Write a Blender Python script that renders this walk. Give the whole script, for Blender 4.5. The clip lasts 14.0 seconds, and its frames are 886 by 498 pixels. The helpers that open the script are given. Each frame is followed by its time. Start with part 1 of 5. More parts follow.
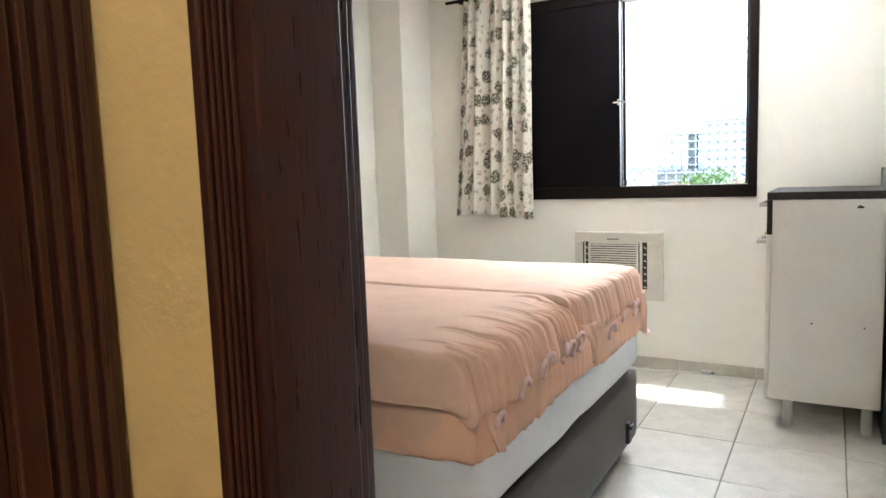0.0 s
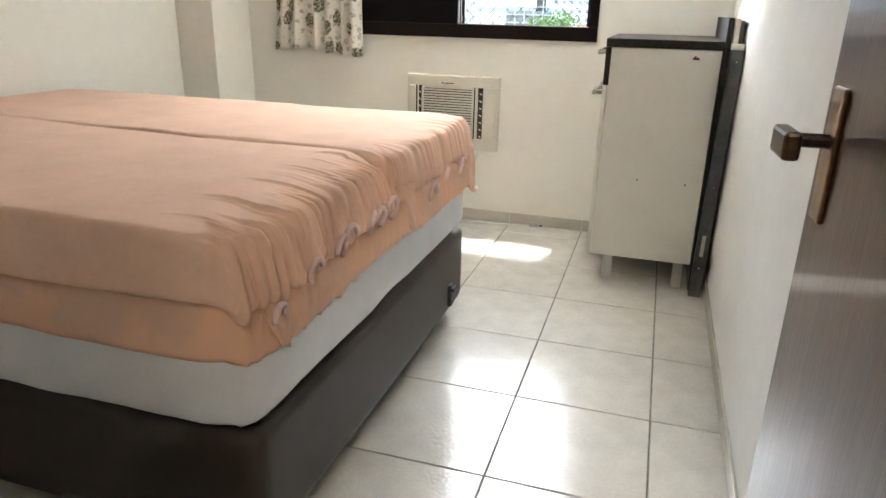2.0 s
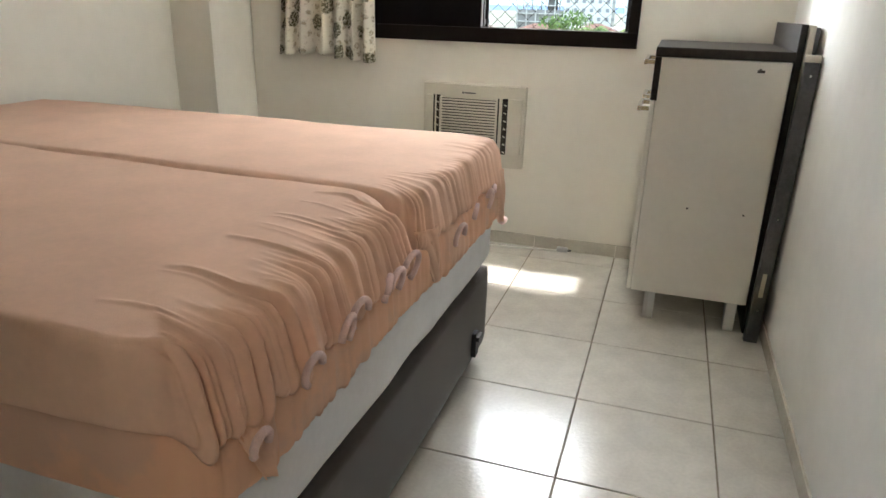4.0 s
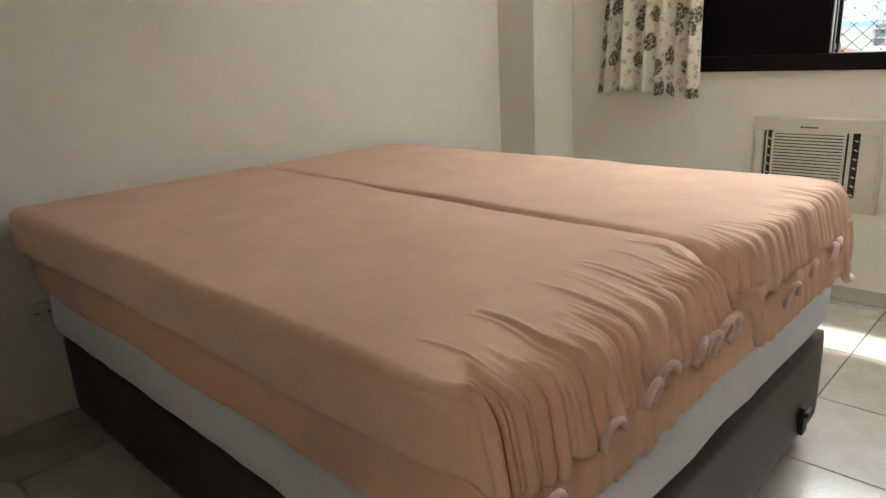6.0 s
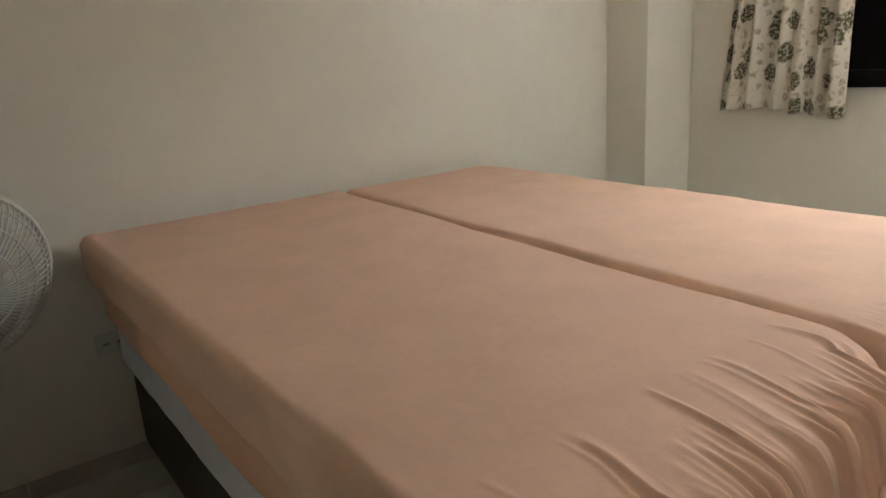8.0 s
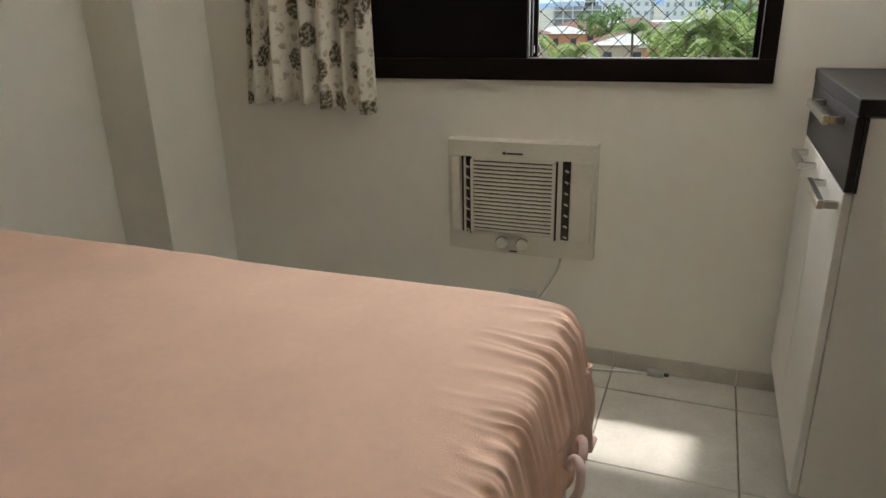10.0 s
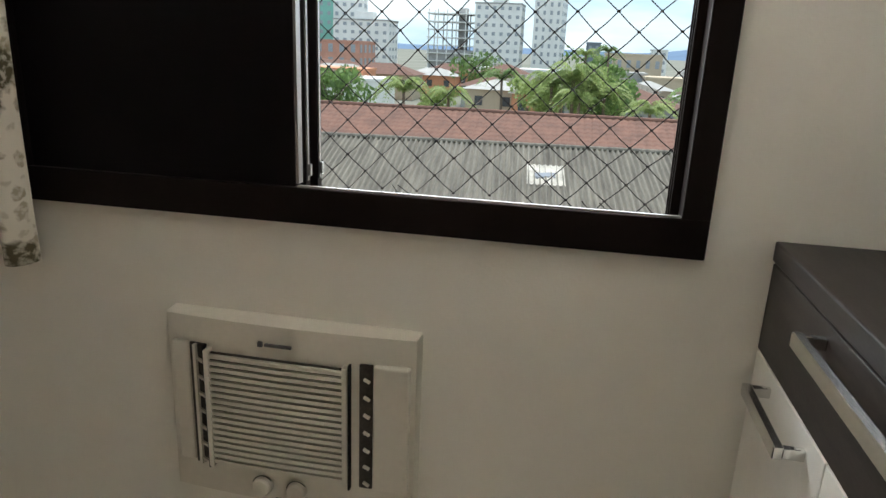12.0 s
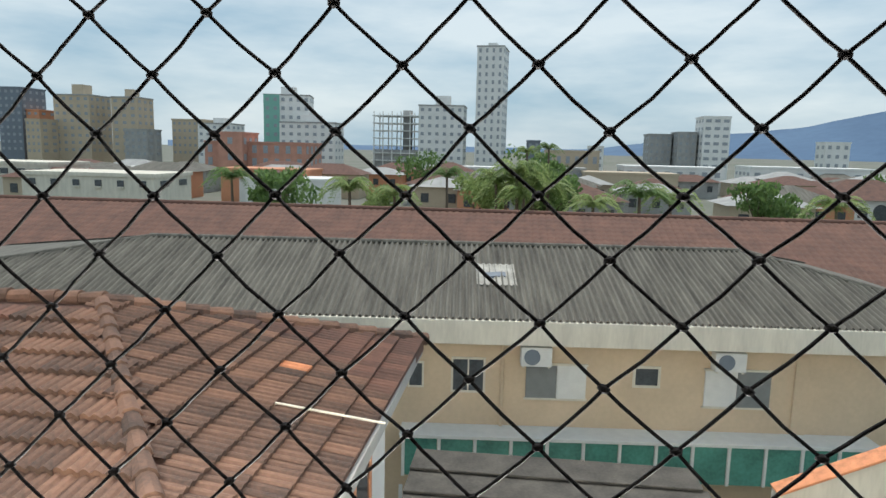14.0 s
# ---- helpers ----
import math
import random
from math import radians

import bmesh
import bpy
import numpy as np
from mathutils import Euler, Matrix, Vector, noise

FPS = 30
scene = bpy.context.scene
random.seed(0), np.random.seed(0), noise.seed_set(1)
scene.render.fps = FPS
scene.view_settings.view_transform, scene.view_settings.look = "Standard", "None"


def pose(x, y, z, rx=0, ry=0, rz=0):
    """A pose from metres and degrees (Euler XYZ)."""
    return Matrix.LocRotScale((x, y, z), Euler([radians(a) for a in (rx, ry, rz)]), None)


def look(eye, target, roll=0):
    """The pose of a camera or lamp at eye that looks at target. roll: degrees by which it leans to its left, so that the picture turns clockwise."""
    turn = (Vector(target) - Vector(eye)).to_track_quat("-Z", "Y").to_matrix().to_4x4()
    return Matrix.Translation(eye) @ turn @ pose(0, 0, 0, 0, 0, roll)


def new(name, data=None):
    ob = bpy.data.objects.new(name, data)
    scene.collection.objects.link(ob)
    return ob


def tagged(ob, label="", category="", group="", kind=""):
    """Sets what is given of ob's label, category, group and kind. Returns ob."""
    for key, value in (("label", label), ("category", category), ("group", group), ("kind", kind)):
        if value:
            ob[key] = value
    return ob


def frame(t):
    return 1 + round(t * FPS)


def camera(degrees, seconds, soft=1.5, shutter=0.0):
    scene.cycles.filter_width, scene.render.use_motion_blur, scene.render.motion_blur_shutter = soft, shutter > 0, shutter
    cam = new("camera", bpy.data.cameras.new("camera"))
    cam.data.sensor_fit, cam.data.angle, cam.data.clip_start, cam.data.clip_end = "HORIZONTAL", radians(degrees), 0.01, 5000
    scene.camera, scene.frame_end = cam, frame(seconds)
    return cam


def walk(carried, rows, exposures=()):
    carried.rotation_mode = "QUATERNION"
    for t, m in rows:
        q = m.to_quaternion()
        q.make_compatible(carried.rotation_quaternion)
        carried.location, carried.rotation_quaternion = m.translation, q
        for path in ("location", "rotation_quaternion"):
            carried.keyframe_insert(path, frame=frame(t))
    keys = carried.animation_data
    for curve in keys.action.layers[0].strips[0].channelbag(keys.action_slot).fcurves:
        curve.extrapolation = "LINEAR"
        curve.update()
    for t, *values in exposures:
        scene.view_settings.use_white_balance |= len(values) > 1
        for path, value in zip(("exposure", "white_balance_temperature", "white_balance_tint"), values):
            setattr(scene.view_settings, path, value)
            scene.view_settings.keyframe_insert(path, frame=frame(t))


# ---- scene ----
PATH = [
    (0, (0.366, -2.352, 1.256), (-0.632, -0.632, 1.043), -2.0),
    (0.5, (0.381, -2.277, 1.25), (-0.331, -0.477, 0.749), -1.1),
    (1, (0.378, -2.206, 1.236), (-0.231, -0.41, 0.599), 0.1),
    (1.5, (0.368, -2.085, 1.236), (-0.204, -0.286, 0.576), 0.9),
    (2, (0.337, -1.982, 1.236), (-0.215, -0.181, 0.564), 1.3),
    (2.2, (0.315, -1.943, 1.238), (-0.222, -0.14, 0.559), 1.3),
    (4.3, (0.161, -1.59, 1.257), (-0.438, 0.194, 0.581), 1.8),
    (4.5, (0.161, -1.584, 1.261), (-0.552, 0.16, 0.59), 1.1),
    (5, (0.151, -1.585, 1.267), (-0.817, 0.042, 0.623), -0.8),
    (5.5, (0.146, -1.587, 1.271), (-1.025, -0.083, 0.664), -1.8),
    (6, (0.137, -1.575, 1.272), (-1.21, -0.212, 0.699), -3.1),
    (6.5, (0.12, -1.527, 1.273), (-1.338, -0.272, 0.726), -3.9),
    (7, (0.086, -1.483, 1.268), (-1.475, -0.352, 0.736), -3.3),
    (7.2, (0.061, -1.481, 1.272), (-1.515, -0.37, 0.741), -2.8),
    (9.3, (-0.153, -0.821, 1.361), (-1.383, 0.616, 0.709), -3.5),
    (9.5, (-0.106, -0.726, 1.348), (-1.226, 0.79, 0.68), -2.7),
    (10, (-0.189, -0.459, 1.325), (-0.885, 1.291, 0.654), -1.4),
    (10.5, (-0.182, -0.188, 1.348), (-0.634, 1.644, 0.685), -1.5),
    (11, (-0.137, 0.11, 1.357), (-0.554, 1.962, 0.727), 0.9),
    (11.5, (-0.17, 0.374, 1.374), (-0.562, 2.24, 0.767), 2.4),
    (12, (-0.267, 0.676, 1.432), (-0.618, 2.56, 0.862), 2.4),
    (12.5, (-0.301, 0.98, 1.453), (-0.631, 2.886, 0.945), 2.5),
    (13, (-0.331, 1.262, 1.477), (-0.663, 3.188, 1.054), 3.0),
    (13.5, (-0.411, 1.518, 1.465), (-0.756, 3.458, 1.119), 1.0),
    (14, (-0.375, 1.719, 1.460), (-0.599, 3.685, 1.168), 1.3),
]
cam = camera(66.6, 14.0)
EXPOSURES = [(0.0, 3.05, 5800, 10), (0.6, 2.95, 5800, 10), (1.5, 2.92, 6150, 10), (2.2, 2.75, 6200, 10), (4.3, 2.25, 6350, 10), (5.0, 2.15, 6400, 10), (7.2, 2.25, 6650, 10), (9.3, 1.5, 6500, 10),
             (10.0, 1.45, 6500, 10), (10.5, 1.28, 6500, 10), (11.5, 1.28, 6500, 10), (12.5, 1.15, 6500, 10), (13.0, 1.0, 6500, 10), (13.6, 0.68, 6600, 10), (14.0, 0.45, 6500, 10)]
walk(cam, [(t, look(eye, target, roll)) for t, eye, target, roll in PATH], EXPOSURES)

# ---- light ----
world = bpy.data.worlds.new("sky")
scene.world = world
world.use_nodes = True
wn, wl = world.node_tree.nodes, world.node_tree.links
wn.clear()
w_out, w_bg = wn.new("ShaderNodeOutputWorld"), wn.new("ShaderNodeBackground")
w_sky = wn.new("ShaderNodeTexSky")
w_sky.sky_type, w_sky.sun_disc = "NISHITA", False
w_sky.sun_elevation, w_sky.sun_rotation = radians(72), radians(15)
w_sky.air_density, w_sky.dust_density = 1.0, 2.0
w_co, w_map, w_noise, w_ramp, w_mix = (wn.new("ShaderNodeTexCoord"), wn.new("ShaderNodeMapping"), wn.new("ShaderNodeTexNoise"),
                                       wn.new("ShaderNodeValToRGB"), wn.new("ShaderNodeMix"))
w_map.inputs["Scale"].default_value = (1.6, 1.6, 6.5)
w_noise.inputs["Scale"].default_value, w_noise.inputs["Detail"].default_value, w_noise.inputs["Roughness"].default_value = 1.5, 6, 0.55
w_ramp.color_ramp.elements[0].position, w_ramp.color_ramp.elements[0].color = 0.36, (2.7, 4.0, 4.9, 1)
w_ramp.color_ramp.elements[1].position, w_ramp.color_ramp.elements[1].color = 0.62, (5.4, 6.2, 6.5, 1)
w_mix.data_type = "RGBA"
w_mix.inputs[0].default_value = 0.86
wl.new(w_co.outputs["Generated"], w_map.inputs["Vector"])
wl.new(w_map.outputs[0], w_noise.inputs["Vector"])
wl.new(w_noise.outputs["Fac"], w_ramp.inputs[0])
wl.new(w_sky.outputs[0], w_mix.inputs[6])
wl.new(w_ramp.outputs[0], w_mix.inputs[7])
wl.new(w_mix.outputs[2], w_bg.inputs[0])
w_bg.inputs[1].default_value = 0.1
wl.new(w_bg.outputs[0], w_out.inputs[0])

sun = new("sun", bpy.data.lights.new("sun", "SUN"))
sun.data.energy, sun.data.angle, sun.data.color = 2.1, radians(3), (1.0, 0.96, 0.9)
sun.matrix_basis = look((0, 0, 10), (-0.35, -3.2, 0), 0)

# unseen lamp above the opening, added to stand in for sky light indoors
sky_lamp = new("sky_lamp", bpy.data.lights.new("sky_lamp", "AREA"))
sky_lamp.data.shape, sky_lamp.data.size, sky_lamp.data.size_y = "RECTANGLE", 4.5, 1.8
sky_lamp.data.energy, sky_lamp.data.color = 150, (0.95, 0.98, 1.0)
sky_lamp.matrix_basis = look((-0.2, 5.2, 4.0), (-1.0, 0.0, 1.2))

# unseen lamps added for the open sky to either side of the window
for place, aim, watts in (((3.3, 4.1, 2.0), (-1.3, 1.2, 1.5), 30), ((-4.6, 4.4, 2.6), (0.4, 1.0, 1.4), 230)):
    side_sky = new("side_sky_fill", bpy.data.lights.new("side_sky_fill", "AREA"))
    side_sky.data.shape, side_sky.data.size, side_sky.data.size_y = "RECTANGLE", 2.2, 3.2
    side_sky.data.energy, side_sky.data.color = watts, (0.97, 0.99, 1.0)
    side_sky.matrix_basis = look(place, aim)

# unseen lamp added for light thrown up by the sunlit ground and roofs below
ground_bounce_fill = new("ground_bounce_fill", bpy.data.lights.new("ground_bounce_fill", "AREA"))
ground_bounce_fill.data.shape, ground_bounce_fill.data.size, ground_bounce_fill.data.size_y = "RECTANGLE", 4.0, 2.0
ground_bounce_fill.data.energy, ground_bounce_fill.data.color = 1300, (1.0, 0.98, 0.94)
ground_bounce_fill.matrix_basis = look((-0.4, 4.4, -2.2), (-0.5, 1.6, 1.9))

# unseen fill light added to brighten the hallway; no fixture stands here
hall_fill = new("hall_fill", bpy.data.lights.new("hall_fill", "AREA"))
hall_fill.data.size, hall_fill.data.energy, hall_fill.data.color = 0.3, 2.6, (1.0, 0.93, 0.82)
hall_fill.matrix_basis = pose(0.55, -2.9, 2.56)


# ---- materials ----
def material(name, color, rough=0.5, metal=0.0, scale=8.0, vary=0.08, bump=0.0, bump_scale=80.0, stretch=(1, 1, 1), second=None, spread=0.5, per_object=0.0,
             rough_vary=0.0, per_island=False, detail_vary=0.5, specular=0.5, coat=0.0):
    """A surface with variation at two scales, fine relief, and a shift of tone from piece to piece."""
    m = bpy.data.materials.new(name)
    m.use_nodes = True
    n, l = m.node_tree.nodes, m.node_tree.links
    b = n["Principled BSDF"]
    co, mp = n.new("ShaderNodeTexCoord"), n.new("ShaderNodeMapping")
    mp.inputs["Scale"].default_value = stretch
    l.new(co.outputs["Object"], mp.inputs["Vector"])
    big, fine = n.new("ShaderNodeTexNoise"), n.new("ShaderNodeTexNoise")
    big.inputs["Scale"].default_value, big.inputs["Detail"].default_value = scale, 4
    fine.inputs["Scale"].default_value, fine.inputs["Detail"].default_value = scale * 9, 3
    l.new(mp.outputs[0], big.inputs["Vector"])
    l.new(mp.outputs[0], fine.inputs["Vector"])
    mix = n.new("ShaderNodeMath")
    mix.operation = "MULTIPLY_ADD"
    mix.inputs[1].default_value = detail_vary
    l.new(fine.outputs["Fac"], mix.inputs[0])
    l.new(big.outputs["Fac"], mix.inputs[2])
    value = mix
    if per_object:
        info = n.new("ShaderNodeNewGeometry") if per_island else n.new("ShaderNodeObjectInfo")
        add = n.new("ShaderNodeMath")
        add.operation = "MULTIPLY_ADD"
        add.inputs[1].default_value = per_object
        l.new(info.outputs["Random Per Island" if per_island else "Random"], add.inputs[0])
        l.new(mix.outputs[0], add.inputs[2])
        value = add
    ramp = n.new("ShaderNodeValToRGB")
    middle = 0.5 + detail_vary * 0.5 + per_object * 0.5
    lo = second or tuple(c * (1 - vary * 2) for c in color)
    hi = color if second else tuple(min(1, c * (1 + vary)) for c in color)
    width = 0.16 + spread * 0.3
    scale_r = 1.0 / (middle * 2)
    sub = n.new("ShaderNodeMath")
    sub.operation = "MULTIPLY"
    sub.inputs[1].default_value = scale_r
    l.new(value.outputs[0], sub.inputs[0])
    ramp.color_ramp.elements[0].position, ramp.color_ramp.elements[1].position = 0.5 - width / 2, 0.5 + width / 2
    ramp.color_ramp.elements[0].color, ramp.color_ramp.elements[1].color = (*lo, 1), (*hi, 1)
    l.new(sub.outputs[0], ramp.inputs[0])
    l.new(ramp.outputs[0], b.inputs["Base Color"])
    b.inputs["Roughness"].default_value, b.inputs["Metallic"].default_value = rough, metal
    b.inputs["Specular IOR Level"].default_value = specular
    b.inputs["Coat Weight"].default_value = coat
    if rough_vary:
        rr = n.new("ShaderNodeMapRange")
        rr.inputs["From Min"].default_value, rr.inputs["From Max"].default_value = 0.3, 0.7
        rr.inputs["To Min"].default_value, rr.inputs["To Max"].default_value = max(0.02, rough - rough_vary), rough + rough_vary
        l.new(fine.outputs["Fac"], rr.inputs[0])
        l.new(rr.outputs[0], b.inputs["Roughness"])
    if bump:
        bn, bt = n.new("ShaderNodeBump"), n.new("ShaderNodeTexNoise")
        bt.inputs["Scale"].default_value, bt.inputs["Detail"].default_value = bump_scale, 3
        l.new(mp.outputs[0], bt.inputs["Vector"])
        l.new(bt.outputs["Fac"], bn.inputs["Height"])
        bn.inputs["Strength"].default_value, bn.inputs["Distance"].default_value = bump, 0.01
        l.new(bn.outputs[0], b.inputs["Normal"])
    return m


WALL = material("wall_paint", (0.85, 0.82, 0.73), 0.6, scale=1.5, vary=0.02, bump=0.08, bump_scale=140)
WHITE_WALL = material("white_paint", (0.80, 0.79, 0.75), 0.6, scale=1.5, vary=0.03, bump=0.08, bump_scale=140)
CEILING = material("ceiling_paint", (0.82, 0.81, 0.77), 0.8, scale=2, vary=0.02, bump=0.08)
YELLOW = material("yellow_paint", (0.76, 0.57, 0.26), 0.5, scale=2, vary=0.04, bump=0.1, bump_scale=110)
TILE = material("ceramic_tile", (0.62, 0.59, 0.53), 0.17, scale=9, vary=0.07, rough_vary=0.1, per_object=0.12, bump=0.10, bump_scale=75, specular=0.55)
SKIRT = material("skirting_tile", (0.60, 0.56, 0.48), 0.25, scale=9, vary=0.08, per_object=0.15)
GROUT = material("grout", (0.26, 0.22, 0.17), 0.9, scale=14, vary=0.25, bump=0.3, bump_scale=200)
DARK_WOOD = material("dark_stained_wood", (0.060, 0.0155, 0.009), 0.34, scale=3, stretch=(9, 9, 0.5), second=(0.030, 0.010, 0.007), spread=0.9, bump=0.08, bump_scale=26, rough_vary=0.08)
DOOR_WOOD = material("varnished_door_wood", (0.12, 0.062, 0.038), 0.34, scale=4, stretch=(14, 14, 0.5), second=(0.07, 0.036, 0.024), bump=0.08, bump_scale=30, rough_vary=0.06, coat=0.35)
FRAME = material("dark_brown_aluminium", (0.009, 0.0055, 0.005), 0.45, scale=6, vary=0.15, bump=0.04, bump_scale=200, specular=0.14)
SHUTTER = material("dark_shutter", (0.006, 0.0045, 0.0055), 0.5, scale=5, vary=0.15, bump=0.05, bump_scale=240, specular=0.1)
ALU = material("bare_aluminium", (0.50, 0.50, 0.49), 0.35, metal=0.85, scale=12, stretch=(1, 1, 0.1), vary=0.1)
CHROME = material("chrome", (0.72, 0.72, 0.70), 0.16, metal=1.0, scale=12, vary=0.05)
BRONZE = material("bronze_metal", (0.30, 0.20, 0.13), 0.32, metal=0.9, scale=18, vary=0.2)
DARK_BRONZE = material("dark_bronze_metal", (0.10, 0.065, 0.045), 0.3, metal=0.7, scale=18, vary=0.2)
BLACK = material("black_plastic", (0.012, 0.012, 0.012), 0.45, scale=10, vary=0.2)
HOLE = material("dark_gap", (0.010, 0.009, 0.008), 0.9, scale=10, vary=0.2)
PEACH = material("peach_cotton", (0.83, 0.55, 0.41), 0.85, scale=7, vary=0.035, bump=0.12, bump_scale=420)
PEACH_PRINT = material("printed_peach_cotton", (0.82, 0.49, 0.33), 0.85, scale=4.5, second=(0.72, 0.46, 0.34), spread=-0.32, bump=0.12, bump_scale=420, detail_vary=0.1)
TRIM = material("pale_pink_elastic", (0.82, 0.60, 0.56), 0.8, scale=40, vary=0.08, bump=0.3, bump_scale=300)
WHITE_CLOTH = material("white_cotton", (0.72, 0.72, 0.74), 0.85, scale=9, vary=0.03, bump=0.12, bump_scale=300)
LEATHER = material("brown_leatherette", (0.040, 0.029, 0.023), 0.45, scale=14, vary=0.12, bump=0.18, bump_scale=260, specular=0.35)
AC_WHITE = material("aged_white_plastic", (0.70, 0.66, 0.56), 0.42, scale=6, vary=0.03)
AC_DARK = material("dark_brown_matt", (0.055, 0.045, 0.035), 0.8, scale=16, vary=0.3)
MELAMINE = material("white_melamine", (0.78, 0.75, 0.68), 0.38, scale=4, vary=0.025, bump=0.02)
DARK_MEL = material("dark_wood_melamine", (0.026, 0.021, 0.019), 0.42, scale=6, stretch=(8, 1, 8), vary=0.25, bump=0.05, bump_scale=60, specular=0.3)
STEEL = material("grey_painted_steel", (0.10, 0.10, 0.105), 0.4, metal=0.4, scale=10, vary=0.2)
CREAM = material("cream_board", (0.60, 0.55, 0.45), 0.6, scale=8, vary=0.08)
WHITE_PLASTIC = material("white_plastic", (0.72, 0.71, 0.66), 0.35, scale=8, vary=0.02)
GREY_PLASTIC = material("translucent_grey_plastic", (0.50, 0.50, 0.50), 0.3, scale=8, vary=0.04)
INK = material("dark_ink", (0.05, 0.07, 0.13), 0.6, scale=20, vary=0.1)
NET = material("black_net_cord", (0.008, 0.007, 0.007), 0.8, scale=60, vary=0.3, bump=0.4, bump_scale=500, specular=0.1)

GLASS = bpy.data.materials.new("window_glass")
GLASS.use_nodes = True
GLASS.node_tree.nodes["Principled BSDF"].inputs["Transmission Weight"].default_value = 1.0
GLASS.node_tree.nodes["Principled BSDF"].inputs["Roughness"].default_value = 0.02


def curtain_material():
    """Cream cloth with olive-brown roses and sprigs, laid along the cloth."""
    m = bpy.data.materials.new("floral_curtain_cloth")
    m.use_nodes = True
    n, l = m.node_tree.nodes, m.node_tree.links
    b = n["Principled BSDF"]
    uv = n.new("ShaderNodeUVMap")
    uv.uv_map = "cloth"
    warp, wadd = n.new("ShaderNodeTexNoise"), n.new("ShaderNodeVectorMath")
    warp.inputs["Scale"].default_value = 38
    wadd.operation = "MULTIPLY_ADD"
    wadd.inputs[1].default_value = (0.035, 0.035, 0)
    l.new(uv.outputs[0], warp.inputs["Vector"])
    l.new(warp.outputs["Color"], wadd.inputs[0])
    l.new(uv.outputs[0], wadd.inputs[2])

    def blobs(scale, low, high):
        v, r = n.new("ShaderNodeTexVoronoi"), n.new("ShaderNodeMapRange")
        v.voronoi_dimensions = "2D"
        v.inputs["Scale"].default_value, v.inputs["Randomness"].default_value = scale, 0.75
        r.inputs["From Min"].default_value, r.inputs["From Max"].default_value = low, high
        r.inputs["To Min"].default_value, r.inputs["To Max"].default_value = 1, 0
        l.new(wadd.outputs[0], v.inputs["Vector"])
        l.new(v.outputs["Distance"], r.inputs[0])
        return r.outputs[0]

    petals = n.new("ShaderNodeTexNoise")
    petals.inputs["Scale"].default_value, petals.inputs["Detail"].default_value = 70, 3
    l.new(uv.outputs[0], petals.inputs["Vector"])
    cloth = n.new("ShaderNodeRGB")
    cloth.outputs[0].default_value = (0.74, 0.70, 0.60, 1)
    last = cloth.outputs[0]
    for fac, color, keep in ((blobs(26, 0.10, 0.2), (0.42, 0.37, 0.27), 0.55), (blobs(15, 0.17, 0.24), (0.30, 0.25, 0.15), 0.75), (blobs(6.5, 0.24, 0.30), (0.085, 0.075, 0.035), 1.0)):
        k, mx = n.new("ShaderNodeMath"), n.new("ShaderNodeMix")
        k.operation = "MULTIPLY"
        pm = n.new("ShaderNodeMapRange")
        pm.inputs["From Min"].default_value, pm.inputs["From Max"].default_value = 0.38, 0.55
        pm.inputs["To Min"].default_value, pm.inputs["To Max"].default_value = 0.35 * keep, keep
        l.new(petals.outputs["Fac"], pm.inputs[0])
        l.new(fac, k.inputs[0])
        l.new(pm.outputs[0], k.inputs[1])
        mx.data_type = "RGBA"
        l.new(k.outputs[0], mx.inputs[0])
        l.new(last, mx.inputs[6])
        mx.inputs[7].default_value = (*color, 1)
        last = mx.outputs[2]
    l.new(last, b.inputs["Base Color"])
    b.inputs["Roughness"].default_value = 0.85
    return m


CURTAIN = curtain_material()


# ---- mesh helpers ----
def box(bm, x0, x1, y0, y1, z0, z1, bevel=0.0, m=None):
    """A box between the given limits, with its edges rounded."""
    made = bmesh.ops.create_cube(bm, size=1.0)["verts"]
    for v in made:
        v.co = Vector((x0 + (v.co.x + 0.5) * (x1 - x0), y0 + (v.co.y + 0.5) * (y1 - y0), z0 + (v.co.z + 0.5) * (z1 - z0)))
    if m is not None:
        bmesh.ops.transform(bm, matrix=m, verts=made)
    if bevel:
        edges = list({e for v in made for e in v.link_edges})
        bmesh.ops.bevel(bm, geom=edges, offset=bevel, segments=2, affect="EDGES", profile=0.5)
    return bm


def boxes(*limits, bevel=0.0):
    bm = bmesh.new()
    for lim in limits:
        box(bm, *lim, bevel=bevel)
    return bm


def tube(bm, points, radius, sides=8, closed=False, radii=None):
    """A round tube along the points."""
    pts = [Vector(p) for p in points]
    rings, n = [], len(pts)
    side = None
    for i, p in enumerate(pts):
        a = pts[(i - 1) % n] if (closed or i > 0) else p
        c = pts[(i + 1) % n] if (closed or i < n - 1) else p
        way = (c - a).normalized()
        if side is None:
            side = way.orthogonal().normalized()
        side = (side - way * side.dot(way)).normalized()
        up = way.cross(side)
        r = radii[i] if radii else radius
        rings.append([bm.verts.new(p + (side * math.cos(k * math.tau / sides) + up * math.sin(k * math.tau / sides)) * r) for k in range(sides)])
    for i in range(n if closed else n - 1):
        a, c = rings[i], rings[(i + 1) % n]
        for k in range(sides):
            bm.faces.new((a[k], a[(k + 1) % sides], c[(k + 1) % sides], c[k]))
    if not closed:
        bm.faces.new(rings[0][::-1])
        bm.faces.new(rings[-1])
    return bm


